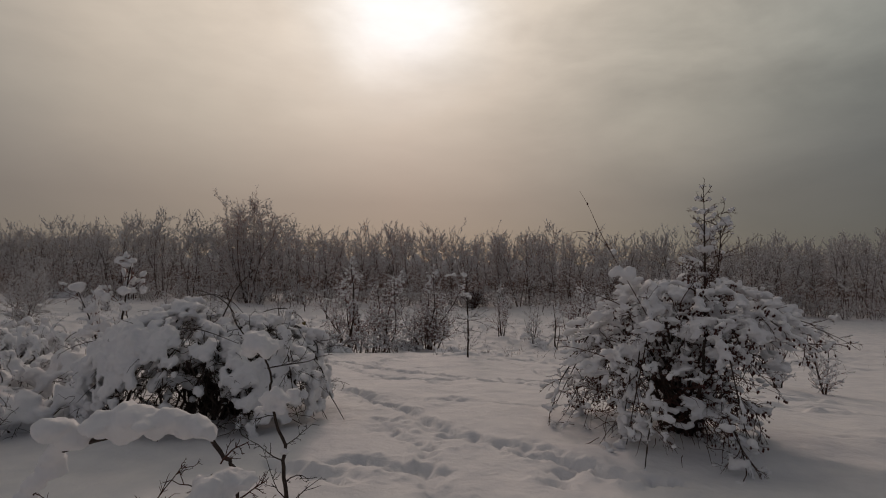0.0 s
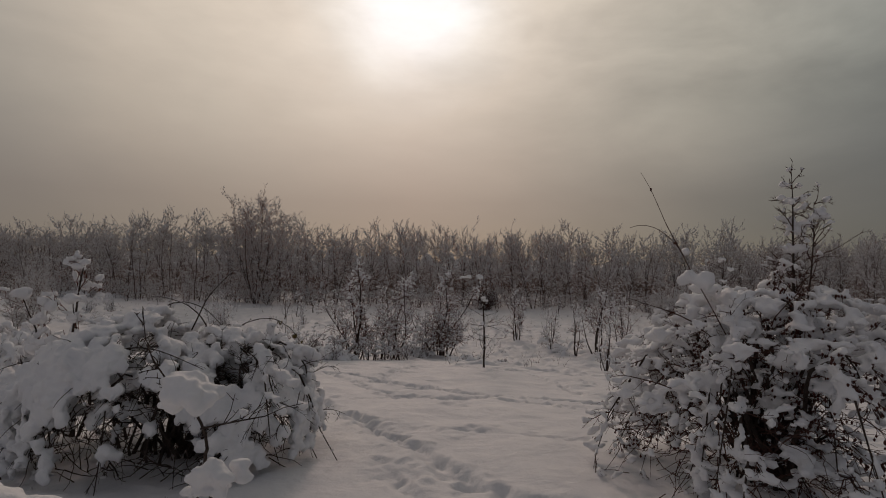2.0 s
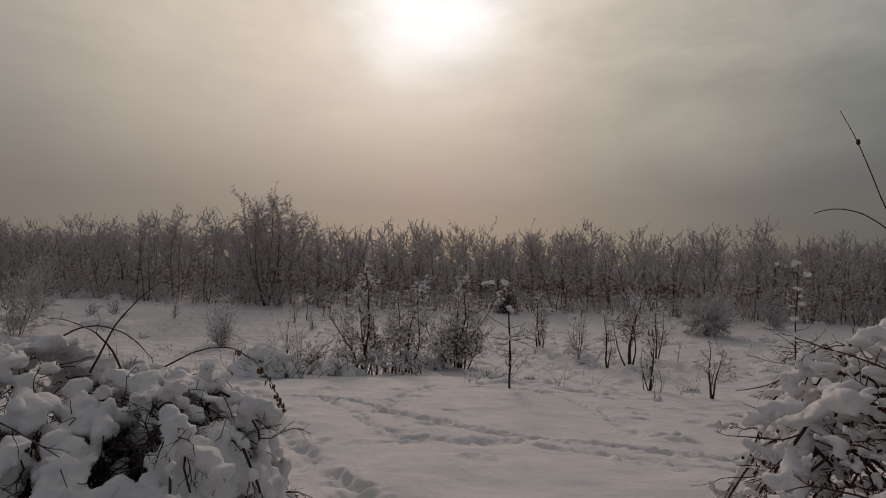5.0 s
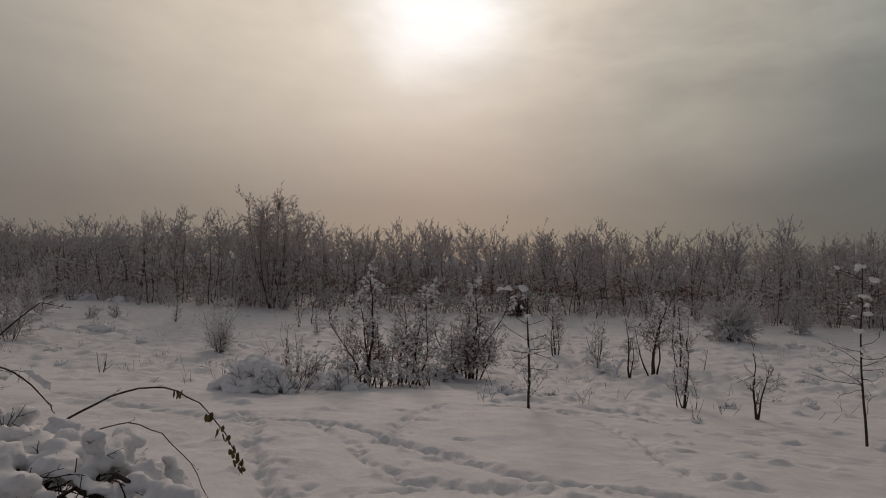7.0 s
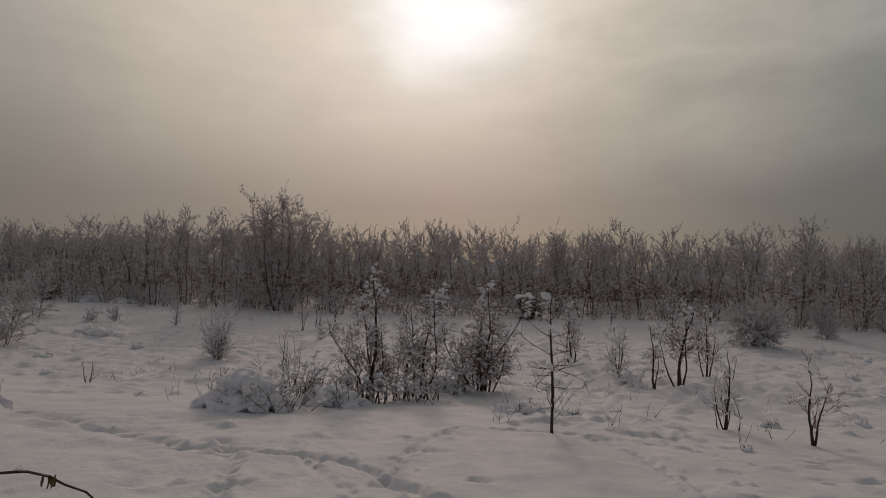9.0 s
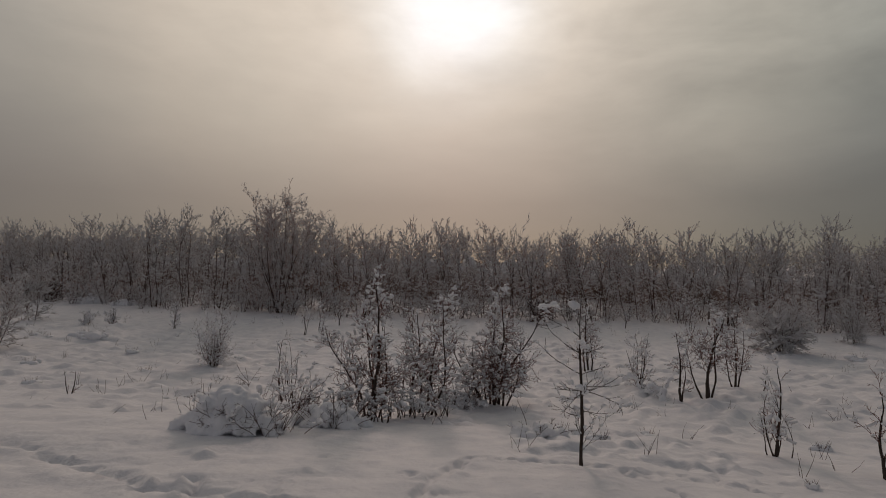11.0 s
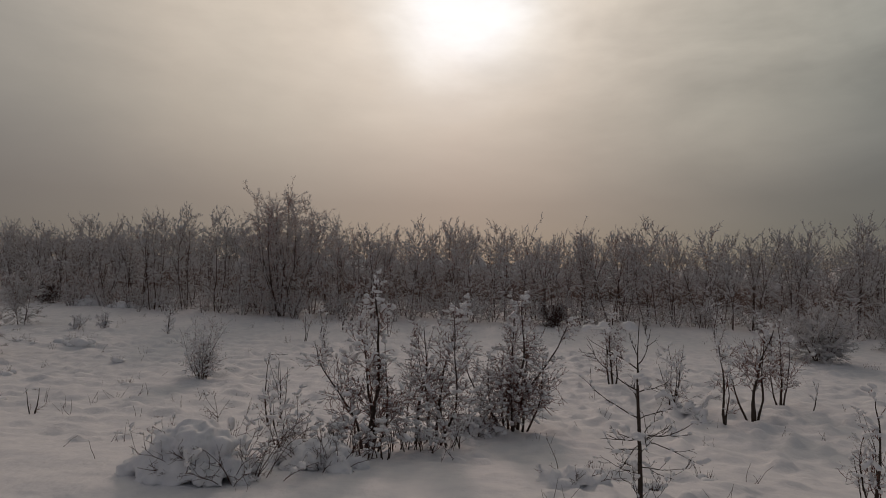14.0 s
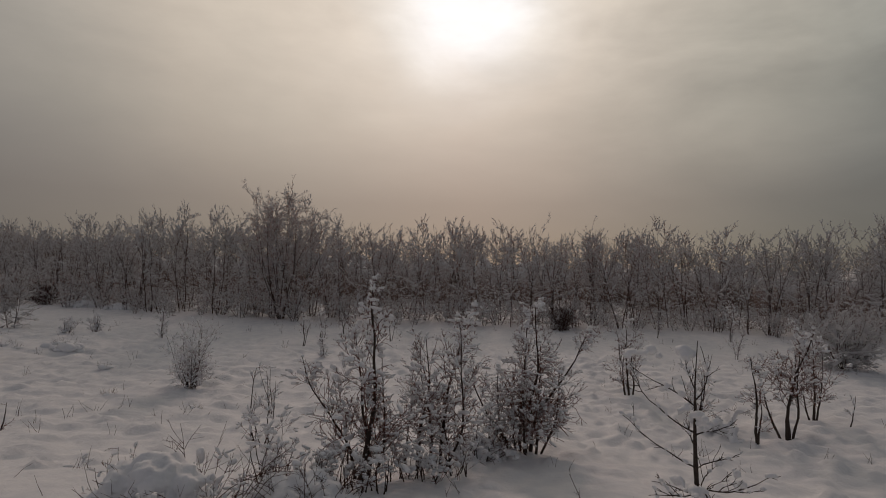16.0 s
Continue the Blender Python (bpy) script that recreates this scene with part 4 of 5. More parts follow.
def rose_bush():
    """The big snow-laden wild rose, with an upright leader."""
    x, y = 2.68, 6.25
    rng = np.random.default_rng(21)
    z = ground_z(x, y)
    top = thing("rose_bush", (x, y, z - 0.05), "wild rose bush weighed down with snow, dark hips on bare twigs", "bush")
    stems, twig, load, hips = [], Geo(), Geo(), Geo()
    spec = [dict(segs=4, jitter=0.22, pull=(0, 0, -0.6), sides=4, kids=5, bare=0.1, fork=(0.4, 1.0), ratio=0.5, thin=0.6),
            dict(segs=3, jitter=0.2, pull=(0, 0, -0.2), sides=3, kids=3, fork=(0.4, 1.0), ratio=0.5, thin=0.7),
            dict(segs=2, jitter=0.2, pull=(0, 0, -0.1), sides=3, kids=0, fork=(0.4, 1.0), ratio=0.5)]
    tips = []
    for i in range(44):
        a = rng.uniform(0, 2 * math.pi) if i < 32 else rng.uniform(math.pi - 1.1, math.pi + 1.3)
        left = math.cos(a) < 0.1
        reach = rng.uniform(0.7, 1.45) if i < 32 else rng.uniform(1.15, 1.6)
        rise = rng.uniform(1.05, 1.6) * (1.0 if abs(math.cos(a)) < 0.8 else 0.9)
        end = rng.uniform(0.02, 0.4) if left else rng.uniform(0.75, 1.25)
        if i % 4 == 0:
            reach, rise, end = rng.uniform(0.2, 0.6), rng.uniform(1.3, 1.65), rng.uniform(1.2, 1.6)
        if i % 7 == 3:
            reach, rise, end = rng.uniform(0.8, 1.3) * (1.0 if left else 0.5), rng.uniform(0.4, 0.8), 0.1
        root = np.array([*rng.normal(0, 0.10, 2), 0])
        pts = arch(rng, root, a, reach, rise, end)
        stems.append(Geo())
        stems[-1].tube(pts, np.linspace(rng.uniform(0.014, 0.026), 0.004, len(pts)), 5)
        if i % 7 != 3:
            ridge(rng, load, pts, 0.018, 0.058 if i < 32 else 0.066, 0.34, 0.42 if i < 32 else 0.32)
        heads = np.gradient(pts, axis=0)
        for k in range(4, len(pts)):
            tips.append((pts[k], unit(heads[k]), 0))
        for _ in range(13):
            u = rng.uniform(2.5, len(pts) - 1.01)
            k = int(u)
            p = pts[k] + (pts[k + 1] - pts[k]) * (u - k)
            way = sideways(rng, heads[k], rng.uniform(0.4, 1.2))
            grow(rng, [twig], tips, p, way, rng.uniform(0.14, 0.42), 0.005, 0, spec)
    for i in range(4):
        a = rng.uniform(-0.5, 1.3)
        pts = arch(rng, np.array([*rng.normal(0, 0.1, 2), 0]), a, rng.uniform(0.5, 1.1), rng.uniform(0.45, 1.0), rng.uniform(0.05, 0.4))
        stems.append(Geo())
        stems[-1].tube(pts, np.linspace(rng.uniform(0.009, 0.016), 0.003, len(pts)), 5)
        ridge(rng, load, pts, 0.018, 0.06, 0.4, 0.6)
        heads = np.gradient(pts, axis=0)
        for _ in range(9):
            u = rng.uniform(2.5, len(pts) - 1.01)
            k = int(u)
            grow(rng, [twig], tips, pts[k] + (pts[k + 1] - pts[k]) * (u - k), sideways(rng, heads[k], rng.uniform(0.4, 1.2)), rng.uniform(0.2, 0.45), 0.0045, 0, spec)
    # level boughs that reach out on the far side
    for i in range(7):
        a = rng.uniform(-0.5, 0.35)
        pts = arch(rng, np.array([*rng.normal(0, 0.1, 2), 0]), a, rng.uniform(1.25, 1.7), rng.uniform(1.25, 1.5), rng.uniform(0.95, 1.25))
        stems.append(Geo())
        stems[-1].tube(pts, np.linspace(0.016, 0.004, len(pts)), 5)
        ridge(rng, load, pts, 0.03, 0.09, 0.45, 0.25)
        heads = np.gradient(pts, axis=0)
        for _ in range(10):
            k = int(rng.uniform(5, len(pts) - 1))
            grow(rng, [twig], tips, pts[k], sideways(rng, heads[k], rng.uniform(0.4, 1.2)), rng.uniform(0.15, 0.4), 0.0045, 0, spec)
    # dense thin twigs round the foot
    for _ in range(420):
        a, r = rng.uniform(0, 2 * math.pi), 1.25 * rng.random() ** 0.55
        r *= 0.45 if math.cos(a) > 0.1 else 1.0
        p = np.array([math.cos(a) * r, math.sin(a) * r * 0.9, rng.uniform(0.08, 0.75)])
        pts = wander(rng, p, (math.cos(a) + rng.normal(0, 0.7), math.sin(a) + rng.normal(0, 0.7), rng.uniform(-0.6, 0.5)), rng.uniform(0.2, 0.55), 6, 0.25, (0, 0, -0.5))
        pts[:, 2] = np.maximum(pts[:, 2], 0.04)
        twig.tube(pts, np.linspace(0.0045, 0.0015, 7), 3)
        tips.append((pts[4], unit(pts[5] - pts[4]), 2))
    # leader
    lead = wander(rng, (0.33, 0.10, 0.5), (0.02, 0.02, 1), 2.3, 12, 0.022, (0, 0, 0.3))
    stems.append(Geo())
    stems[-1].tube(lead, np.linspace(0.026, 0.003, len(lead)), 5)
    lead2 = wander(rng, (0.37, 0.08, 0.8), (0.08, 0.03, 1), 1.75, 10, 0.03, (0, 0, 0.3))
    stems.append(Geo())
    stems[-1].tube(lead2, np.linspace(0.016, 0.003, len(lead2)), 5)
    high = []
    upspec = [dict(spec[0], pull=(0, 0, 0.3), kids=4), dict(spec[1], pull=(0, 0, 0.1)), spec[2]]
    for line, count in ((lead, 58), (lead2, 34)):
        for _ in range(count):
            u = rng.uniform(1.5, len(line) - 1.01)
            k = int(u)
            p = line[k] + (line[k + 1] - line[k]) * (u - k)
            grow(rng, [twig], high, p, sideways(rng, (0, 0, 1), rng.uniform(0.5, 1.3)), rng.uniform(0.14, 0.46) * (1.25 - 0.075 * k), 0.005, 0, upspec)
    # long canes that stick out
    for p0, way, length, pull in [((0.9, 0.1, 1.25), (1, 0.1, 0.15), 0.9, (0, 0, -0.9)),
                                  ((0.7, -0.2, 1.3), (0.9, -0.3, 0.25), 1.1, (0, 0, -1.4)), ((-0.6, -0.2, 1.4), (-1, -0.1, 0.5), 0.75, (0, 0, -0.2)),
                                  ((-0.2, -0.5, 1.45), (-0.3, -0.8, 0.6), 0.8, (0, 0, -0.1)), ((0.4, 0.0, 2.0), (0.9, -0.2, 0.35), 0.6, (0, 0, -0.1)),
                                  ((-0.9, -0.4, 0.9), (-1, -0.3, 0.6), 0.7, (0, 0, -0.7))]:
        pts = wander(rng, p0, way, length, 10, 0.06, pull)
        twig.tube(pts, np.linspace(0.006, 0.002, len(pts)), 4)
        for k in range(3, len(pts)):
            if rng.random() < 0.5:
                grow(rng, [twig], high, pts[k], sideways(rng, pts[k] - pts[k - 1], 0.8), 0.12, 0.003, 1, spec)
            high.append((pts[k], unit(pts[k] - pts[k - 1]), 2))
    # a tall cane that sways free, and a shoot that curls away from it
    for bow, thick in (([(-0.45, -0.33, 1.3), (-0.70, -0.45, 1.68), (-0.83, -0.51, 1.86), (-0.95, -0.59, 2.04), (-1.06, -0.58, 2.25), (-1.13, -0.60, 2.40), (-1.20, -0.62, 2.54), (-1.28, -0.64, 2.66)], 0.006),
                       ([(-0.92, -0.57, 2.0), (-0.98, -0.57, 2.10), (-1.06, -0.56, 2.18), (-1.14, -0.56, 2.23), (-1.21, -0.55, 2.25), (-1.27, -0.55, 2.25), (-1.31, -0.55, 2.24), (-1.34, -0.55, 2.23)], 0.0035)):
        pts = np.stack([np.interp(np.linspace(0, 7, 22), range(8), np.array(bow)[:, k]) for k in range(3)], 1)
        pts[1:-1] = (pts[:-2] + 2 * pts[1:-1] + pts[2:]) / 4
        twig.tube(pts, np.linspace(thick, 0.0016, 22), 4)
        high.append((pts[13], unit(pts[14] - pts[13]), 2))
    hips.lump((-1.195, -0.62, 2.53), (0.009, 0.009, 0.016), rng, 1, 0.1)
    hips.lump((-0.99, -0.58, 2.11), (0.02, 0.012, 0.014), rng, 1, 0.2)
    clump(rng, load, (-0.93, -0.59, 2.01), 0.055, 3)
    clump(rng, load, (-0.80, -0.50, 1.78), 0.10, 5)
    for p, h, d in tips:
        if rng.random() < (0.16, 0.22, 0.09)[d]:
            clump(rng, load, p, rng.uniform(0.018, 0.044), 2)
    for p, h, d in high:
        if d < 2 and rng.random() < 0.2:
            clump(rng, load, p, rng.uniform(0.018, 0.042), 2)
    for u in (0.35, 0.45, 0.6, 0.73, 0.8, 0.86, 0.92):
        k = int(u * 12)
        clump(rng, load, lead[k] + rng.normal(0, 0.06, 3), rng.uniform(0.035, 0.06), 2)
    # pads of snow that lie close together over the bent canes
    for _ in range(620):
        a, h = rng.uniform(0, 2 * math.pi), rng.uniform(0.12, 1.72)
        side = 0.5 - 0.5 * math.cos(a)
        r = side * np.interp(h, [0, 0.3, 0.9, 1.4, 1.75], [1.55, 1.55, 1.35, 1.05, 0.45]) + (1 - side) * np.interp(h, [0, 0.5, 0.9, 1.3, 1.55, 1.75], [0.8, 0.95, 1.15, 1.3, 1.05, 0.45])
        r *= rng.uniform(0.68, 1.0)
        if vnoise(np.array([a * 4.2 + 3]), np.array([h * 6.0]))[0] > 0.2:
            continue
        if h < 1.0 and math.sin(a) < 0 and rng.random() < 0.15 or h < 0.38 and math.sin(a) < -0.4 and -0.5 < math.cos(a) < 0.7 and rng.random() < 0.85 or (h < 0.65 and math.cos(a) > 0.2 and rng.random() < 0.75):
            continue
        w = rng.uniform(0.024, 0.05)
        c = np.array([math.cos(a) * r, math.sin(a) * r * 0.85, h])
        for k in range(int(rng.integers(3, 6))):
            load.lump(c, (w * rng.uniform(1.0, 1.5), w * rng.uniform(0.8, 1.2), w * rng.uniform(0.5, 0.75)), rng, 1, 0.25)
            c = c + np.array([rng.normal(0, 0.04) + 0.025 * math.cos(a), rng.normal(0, 0.04) + 0.025 * math.sin(a), rng.normal(-0.012, 0.015)])
    for p, s in [((-0.62, -0.3, 1.72), 0.15), ((-0.45, -0.35, 1.66), 0.12), ((0.95, -0.1, 1.42), 0.17), ((1.2, -0.1, 1.35), 0.14), ((0.2, 0.05, 2.55), 0.07), ((0.55, -0.3, 1.25), 0.2), ((0.85, -0.35, 1.1), 0.18), ((-1.0, -0.2, 1.3), 0.13)]:
        clump(rng, load, p, 0.62 * s, 6)
    for p, h, d in tips + high:
        if d == 2 and rng.random() < (0.3 if len(hips.v) < 2600 else 0):
            hips.lump(p - np.array([0, 0, 0.012]), (0.0125, 0.0125, 0.016), rng, 0, 0.05)
    for one in stems:
        part("stem", one, BARK, top)
    bare = stuff_part("twiggage", twig, TWIG, top, "thin red-brown thorny twigs")
    merged(stuff_part("snow", load, SNOW_LOAD, top, "thick white snow clinging to the branches", smooth=True), 0.0235, relief=0.045)
    stuff_part("rose_hip", hips, HIP, bare, "dried dark-red hips")


def bramble_bush():
    """The broad domed bush under pillows of snow, dark and hollow beneath."""
    x, y = -2.85, 6.75
    rng = np.random.default_rng(33)
    z = ground_z(x, y)
    top = thing("bramble_bush", (x, y, z - 0.05), "broad domed bush under thick pillows of snow, dark hollow underneath", "bush")
    stems, twig, load, leaf = [], Geo(), Geo(), Geo()
    spec = [dict(segs=4, jitter=0.24, pull=(0, 0, -0.7), sides=4, kids=5, bare=0.1, fork=(0.4, 1.0), ratio=0.5, thin=0.6),
            dict(segs=3, jitter=0.2, pull=(0, 0, -0.3), sides=3, kids=2, fork=(0.4, 1.0), ratio=0.5, thin=0.7),
            dict(segs=2, jitter=0.2, pull=(0, 0, -0.1), sides=3, kids=0, fork=(0.4, 1.0), ratio=0.5)]
    tips = []
    for i in range(60):
        a = rng.uniform(0, 2 * math.pi) if i < 48 else rng.uniform(-0.9, 0.4)
        reach = rng.uniform(0.8, 1.5) / (1 + 0.15 * abs(math.sin(a)))
        rise, end = rng.uniform(0.75, 1.2), rng.uniform(0.05, 0.45)
        if i % 5 == 0:
            reach, rise, end = rng.uniform(0.3, 0.7), rng.uniform(0.95, 1.15), rng.uniform(0.8, 1.0)
        root = np.array([rng.normal(0, 0.28), rng.normal(0, 0.15), 0])
        pts = arch(rng, root, a, reach, rise, end)
        stems.append(Geo())
        stems[-1].tube(pts, np.linspace(rng.uniform(0.012, 0.024), 0.004, len(pts)), 5)
        ridge(rng, load, pts, 0.025, 0.075, 0.34, 0.52)
        heads = np.gradient(pts, axis=0)
        for k in range(3, len(pts)):
            tips.append((pts[k], unit(heads[k]), 0))
        for _ in range(10):
            u = rng.uniform(1.5, len(pts) - 1.01)
            k = int(u)
            grow(rng, [twig], tips, pts[k] + (pts[k + 1] - pts[k]) * (u - k), sideways(rng, heads[k], rng.uniform(0.4, 1.2)), rng.uniform(0.12, 0.36), 0.0045, 0, spec)
    # dead tangle in the hollow
    for _ in range(240):
        a, r = rng.uniform(0, 2 * math.pi), 1.25 * rng.random() ** 0.5
        p = np.array([math.cos(a) * r, math.sin(a) * r * 0.8, rng.uniform(0.05, 0.85 - 0.45 * r * r)])
        pts = wander(rng, p, (rng.normal(0, 1), rng.normal(0, 1), rng.uniform(-0.3, 0.8)), rng.uniform(0.25, 0.6), 6, 0.28, (0, 0, -0.4))
        twig.tube(pts, np.linspace(0.006, 0.002, 7), 3)
    for _ in range(190):
        a, u = rng.uniform(5.2, 6.4), rng.uniform(0.25, 0.7)
        r = 1.3 * math.sin(u * 1.5)
        p = np.array([math.cos(a) * r, math.sin(a) * r, 1.0 * math.cos(u * 1.5) ** 0.75 + rng.uniform(-0.15, 0.05)])
        pts = wander(rng, p, (rng.normal(0, 1), rng.normal(0, 1), rng.uniform(-0.4, 0.6)), rng.uniform(0.2, 0.5), 6, 0.28, (0, 0, -0.4))
        twig.tube(pts, np.linspace(0.005, 0.002, 7), 3)
    # pillows that lie over the dome in drooping tongues, with dark gaps between
    def shell(a, u, grow=1.0):
        t = min(u, 1.04) * 1.5
        side, up = math.sin(t) ** 0.8, max(math.cos(t), 0.0) ** 0.62
        tall = 1.24 + 0.10 * math.sin(3 * a + 1) - 0.10 * math.cos(a)
        return np.array([math.cos(a) * 1.40 * side, math.sin(a) * 1.22 * side, tall * up]) * grow

    for n in range(980):
        a, u = rng.uniform(0, 2 * math.pi), rng.uniform(0.02, 1.0) ** 0.62
        if n >= 840:
            a, u = rng.uniform(3.2, 4.5), rng.uniform(0.45, 0.84)
        front = math.sin(a) < -0.5 and -0.35 < math.cos(a) < 0.42
        if vnoise(np.array([a * 6.3 + 5]), np.array([u * 9.0]))[0] > ((0.09 if u < 0.6 else 0.14) if n < 840 else 0.15) and u > 0.15:
            continue
        if (0.30 < u < 0.56 and 5.4 < a < 6.2) or (u > 0.72 and front and math.cos(a) > -0.25) or (u > 0.97 and math.cos(a) < 0.3) or (u > 0.7 and math.cos(a) > 0.2 and rng.random() < 0.2):
            continue
        w = rng.uniform(0.032, 0.074) * (1.0 if u < 0.6 else 0.85)
        for k in range(int(rng.integers(2, 5))):
            p, q = shell(a, u + 0.035 * k), shell(a, u + 0.035 * k + 0.03)
            load.lump(p + rng.normal(0, 0.035, 3), (w * rng.uniform(1.0, 1.5), w * rng.uniform(0.8, 1.15), w * rng.uniform(0.55, 0.75)), rng, 2, 0.22, along=q - p)
            a += rng.normal(0, 0.05)
    # dead twigs close under the snow, bare in the gaps and round the rim
    for _ in range(420):
        a, u = rng.uniform(0, 2 * math.pi), rng.uniform(0.15, 1.0)
        p = shell(a, u, rng.uniform(0.72, 0.98)) + np.array([0, 0, 0.02])
        pts = wander(rng, p, sideways(rng, shell(a, u + 0.05) - shell(a, u), rng.uniform(0.0, 1.2)), rng.uniform(0.15, 0.45), 6, 0.25, (0, 0, -0.3))
        twig.tube(pts, np.linspace(0.0055, 0.002, 7), 3)
    snow_on(rng, load, tips, 0.10, 0.035, 0.075, (0,), 1, 2.0)
    # bare canes that arch free of the snow
    canes = [((0.2, 0.3, 1.15), (-0.6, 0.3, 0.9), 1.0, (-0.2, 0, -1.2)),
             ((-0.2, -0.6, 1.1), (0.8, -0.4, 0.2), 1.0, (0, 0, -0.6)), ((0.1, 0.1, 1.2), (0.3, 0.2, 1.0), 0.75, (0.4, 0, -0.6)), ((-0.7, -0.2, 0.9), (-0.9, -0.4, 0.5), 0.9, (0, 0, -0.9))]
    for n, (p0, way, length, pull) in enumerate(canes):
        pts = wander(rng, p0, way, length, 14, 0.045, pull)
        stems.append(Geo())
        stems[-1].tube(pts, np.linspace(0.0085, 0.0025, len(pts)), 5)
        for k in range(4, len(pts)):
            if rng.random() < 0.45:
                grow(rng, [twig], tips, pts[k], sideways(rng, pts[k] - pts[k - 1], 0.8), 0.13, 0.003, 1, spec)
    # three long canes that arch over behind, one with its last leaves
    for n, bow in enumerate([[(-0.35, 0.75, 0.75), (0.08, 0.95, 1.06), (0.32, 1.05, 1.20), (0.52, 1.15, 1.24), (0.70, 1.25, 1.17), (0.86, 1.38, 0.95), (0.95, 1.45, 0.71), (0.98, 1.48, 0.64)],
                             [(-0.35, 0.75, 0.70), (0.05, 0.92, 0.90), (0.22, 1.05, 0.99), (0.36, 1.15, 1.01), (0.55, 1.22, 0.93), (0.72, 1.28, 0.72), (0.82, 1.33, 0.48), (0.85, 1.35, 0.30)],
                             [(-0.75, 0.45, 1.0), (-0.55, 0.6, 1.35), (-0.4, 0.7, 1.44), (-0.25, 0.75, 1.45), (-0.1, 0.8, 1.38), (0.02, 0.83, 1.26), (0.08, 0.85, 1.17), (0.1, 0.86, 1.13)]]):
        pts = np.stack([np.interp(np.linspace(0, 7, 22), range(8), np.array(bow)[:, k]) for k in range(3)], 1)
        pts[1:-1] = (pts[:-2] + 2 * pts[1:-1] + pts[2:]) / 4
        pts += rng.normal(0, 0.004, pts.shape)
        stems.append(Geo())
        stems[-1].tube(pts, np.linspace(0.0085 if n != 1 else 0.005, 0.0022, 22), 5)
        for k in range(6, 22):
            if rng.random() < 0.35:
                grow(rng, [twig], tips, pts[k], sideways(rng, pts[k] - pts[k - 1], 0.7), 0.07, 0.002, 1, spec)
            if n == 0 and (k > 13 or k == 11):
                for _ in range(4):
                    w = rng.uniform(0.028, 0.046)
                    leaf.lump(pts[k] + rng.normal(0, 0.012, 3) - np.array([0, 0, w * 0.9]), (w * 0.75, w * 0.32, w * 0.09), rng, 1, 0.12, along=(rng.normal(0, 0.4), rng.normal(0, 0.4), -1))
    for one in stems:
        part("stem", one, BARK, top)
    bare = stuff_part("twiggage", twig, BARK, top, "tangled dark twigs")
    merged(stuff_part("snow", load, SNOW_LOAD, top, "thick rounded pillows of snow", smooth=True), 0.024, rounds=1, relief=0.07, folds=0.05)
    stuff_part("withered_leaf", leaf, LEAF, bare, "few withered brown leaves")


def snowy_mound(name, x, y, wide, deep, tall, lumps, seed, label, twigs=14, category="bush", side=0.0):
    """A low bush pressed down by snow: a lumpy white heap with twigs and dark gaps."""
    rng = np.random.default_rng(seed)
    top = thing(name, (x, y, ground_z(x, y) - 0.06), label, category)
    load, twig = Geo(), Geo()
    load.lump((0, 0, tall * 0.2), (wide * 0.34, deep * 0.34, tall * 0.5), rng, 2, 0.15)
    for _ in range(lumps):
        a, u = rng.uniform(0, 2 * math.pi), rng.random() ** 0.6
        c = np.array([math.cos(a) * wide * 0.5 * u, math.sin(a) * deep * 0.5 * u, tall * (1 - u * u) * rng.uniform(0.55, 0.95)])
        s = rng.uniform(0.05, 0.20) * (0.6 + 0.5 * tall)
        load.lump(c, (s * rng.uniform(0.9, 1.7), s * rng.uniform(0.8, 1.3), s * rng.uniform(0.55, 0.8)), rng, 2, 0.2, along=(math.cos(a), math.sin(a), -u))
    spec = [dict(segs=6, jitter=0.10, pull=(0, 0, -0.5), sides=4, kids=5, bare=0.2, fork=(0.4, 1.0), ratio=0.4, thin=0.6),
            dict(segs=3, jitter=0.15, pull=(0, 0, -0.1), sides=3, kids=2, fork=(0.4, 1.0), ratio=0.5, thin=0.7),
            dict(segs=2, jitter=0.15, pull=(0, 0, 0), sides=3, kids=0, fork=(0.4, 1.0), ratio=0.5)]
    tips = []
    for _ in range(twigs):
        a = rng.uniform(0, 2 * math.pi)
        p = np.array([math.cos(a) * wide * 0.32 + side * wide * rng.uniform(0.4, 1.1), math.sin(a) * deep * 0.32, 0.0]) * rng.uniform(0.4, 1)
        grow(rng, [twig], tips, p, (math.cos(a) * 0.6, math.sin(a) * 0.6, rng.uniform(0.6, 1.8)), (0.3 + 0.6 * tall) * rng.uniform(0.7, 1.5), 0.006, 0, spec)
    snow_on(rng, load, [q for q in tips if q[0][2] < 0.8 * tall], 0.12, 0.03, 0.06, (0, 1), 1, 1.8)
    stuff_part("twiggage", twig, TWIG, top, "thin twigs that stick out of the snow")
    merged(part("snow", load, SNOW_LOAD, top, "lumpy heap of snow", smooth=True), 0.038, rounds=4, relief=0.09, folds=0.10)
    return top


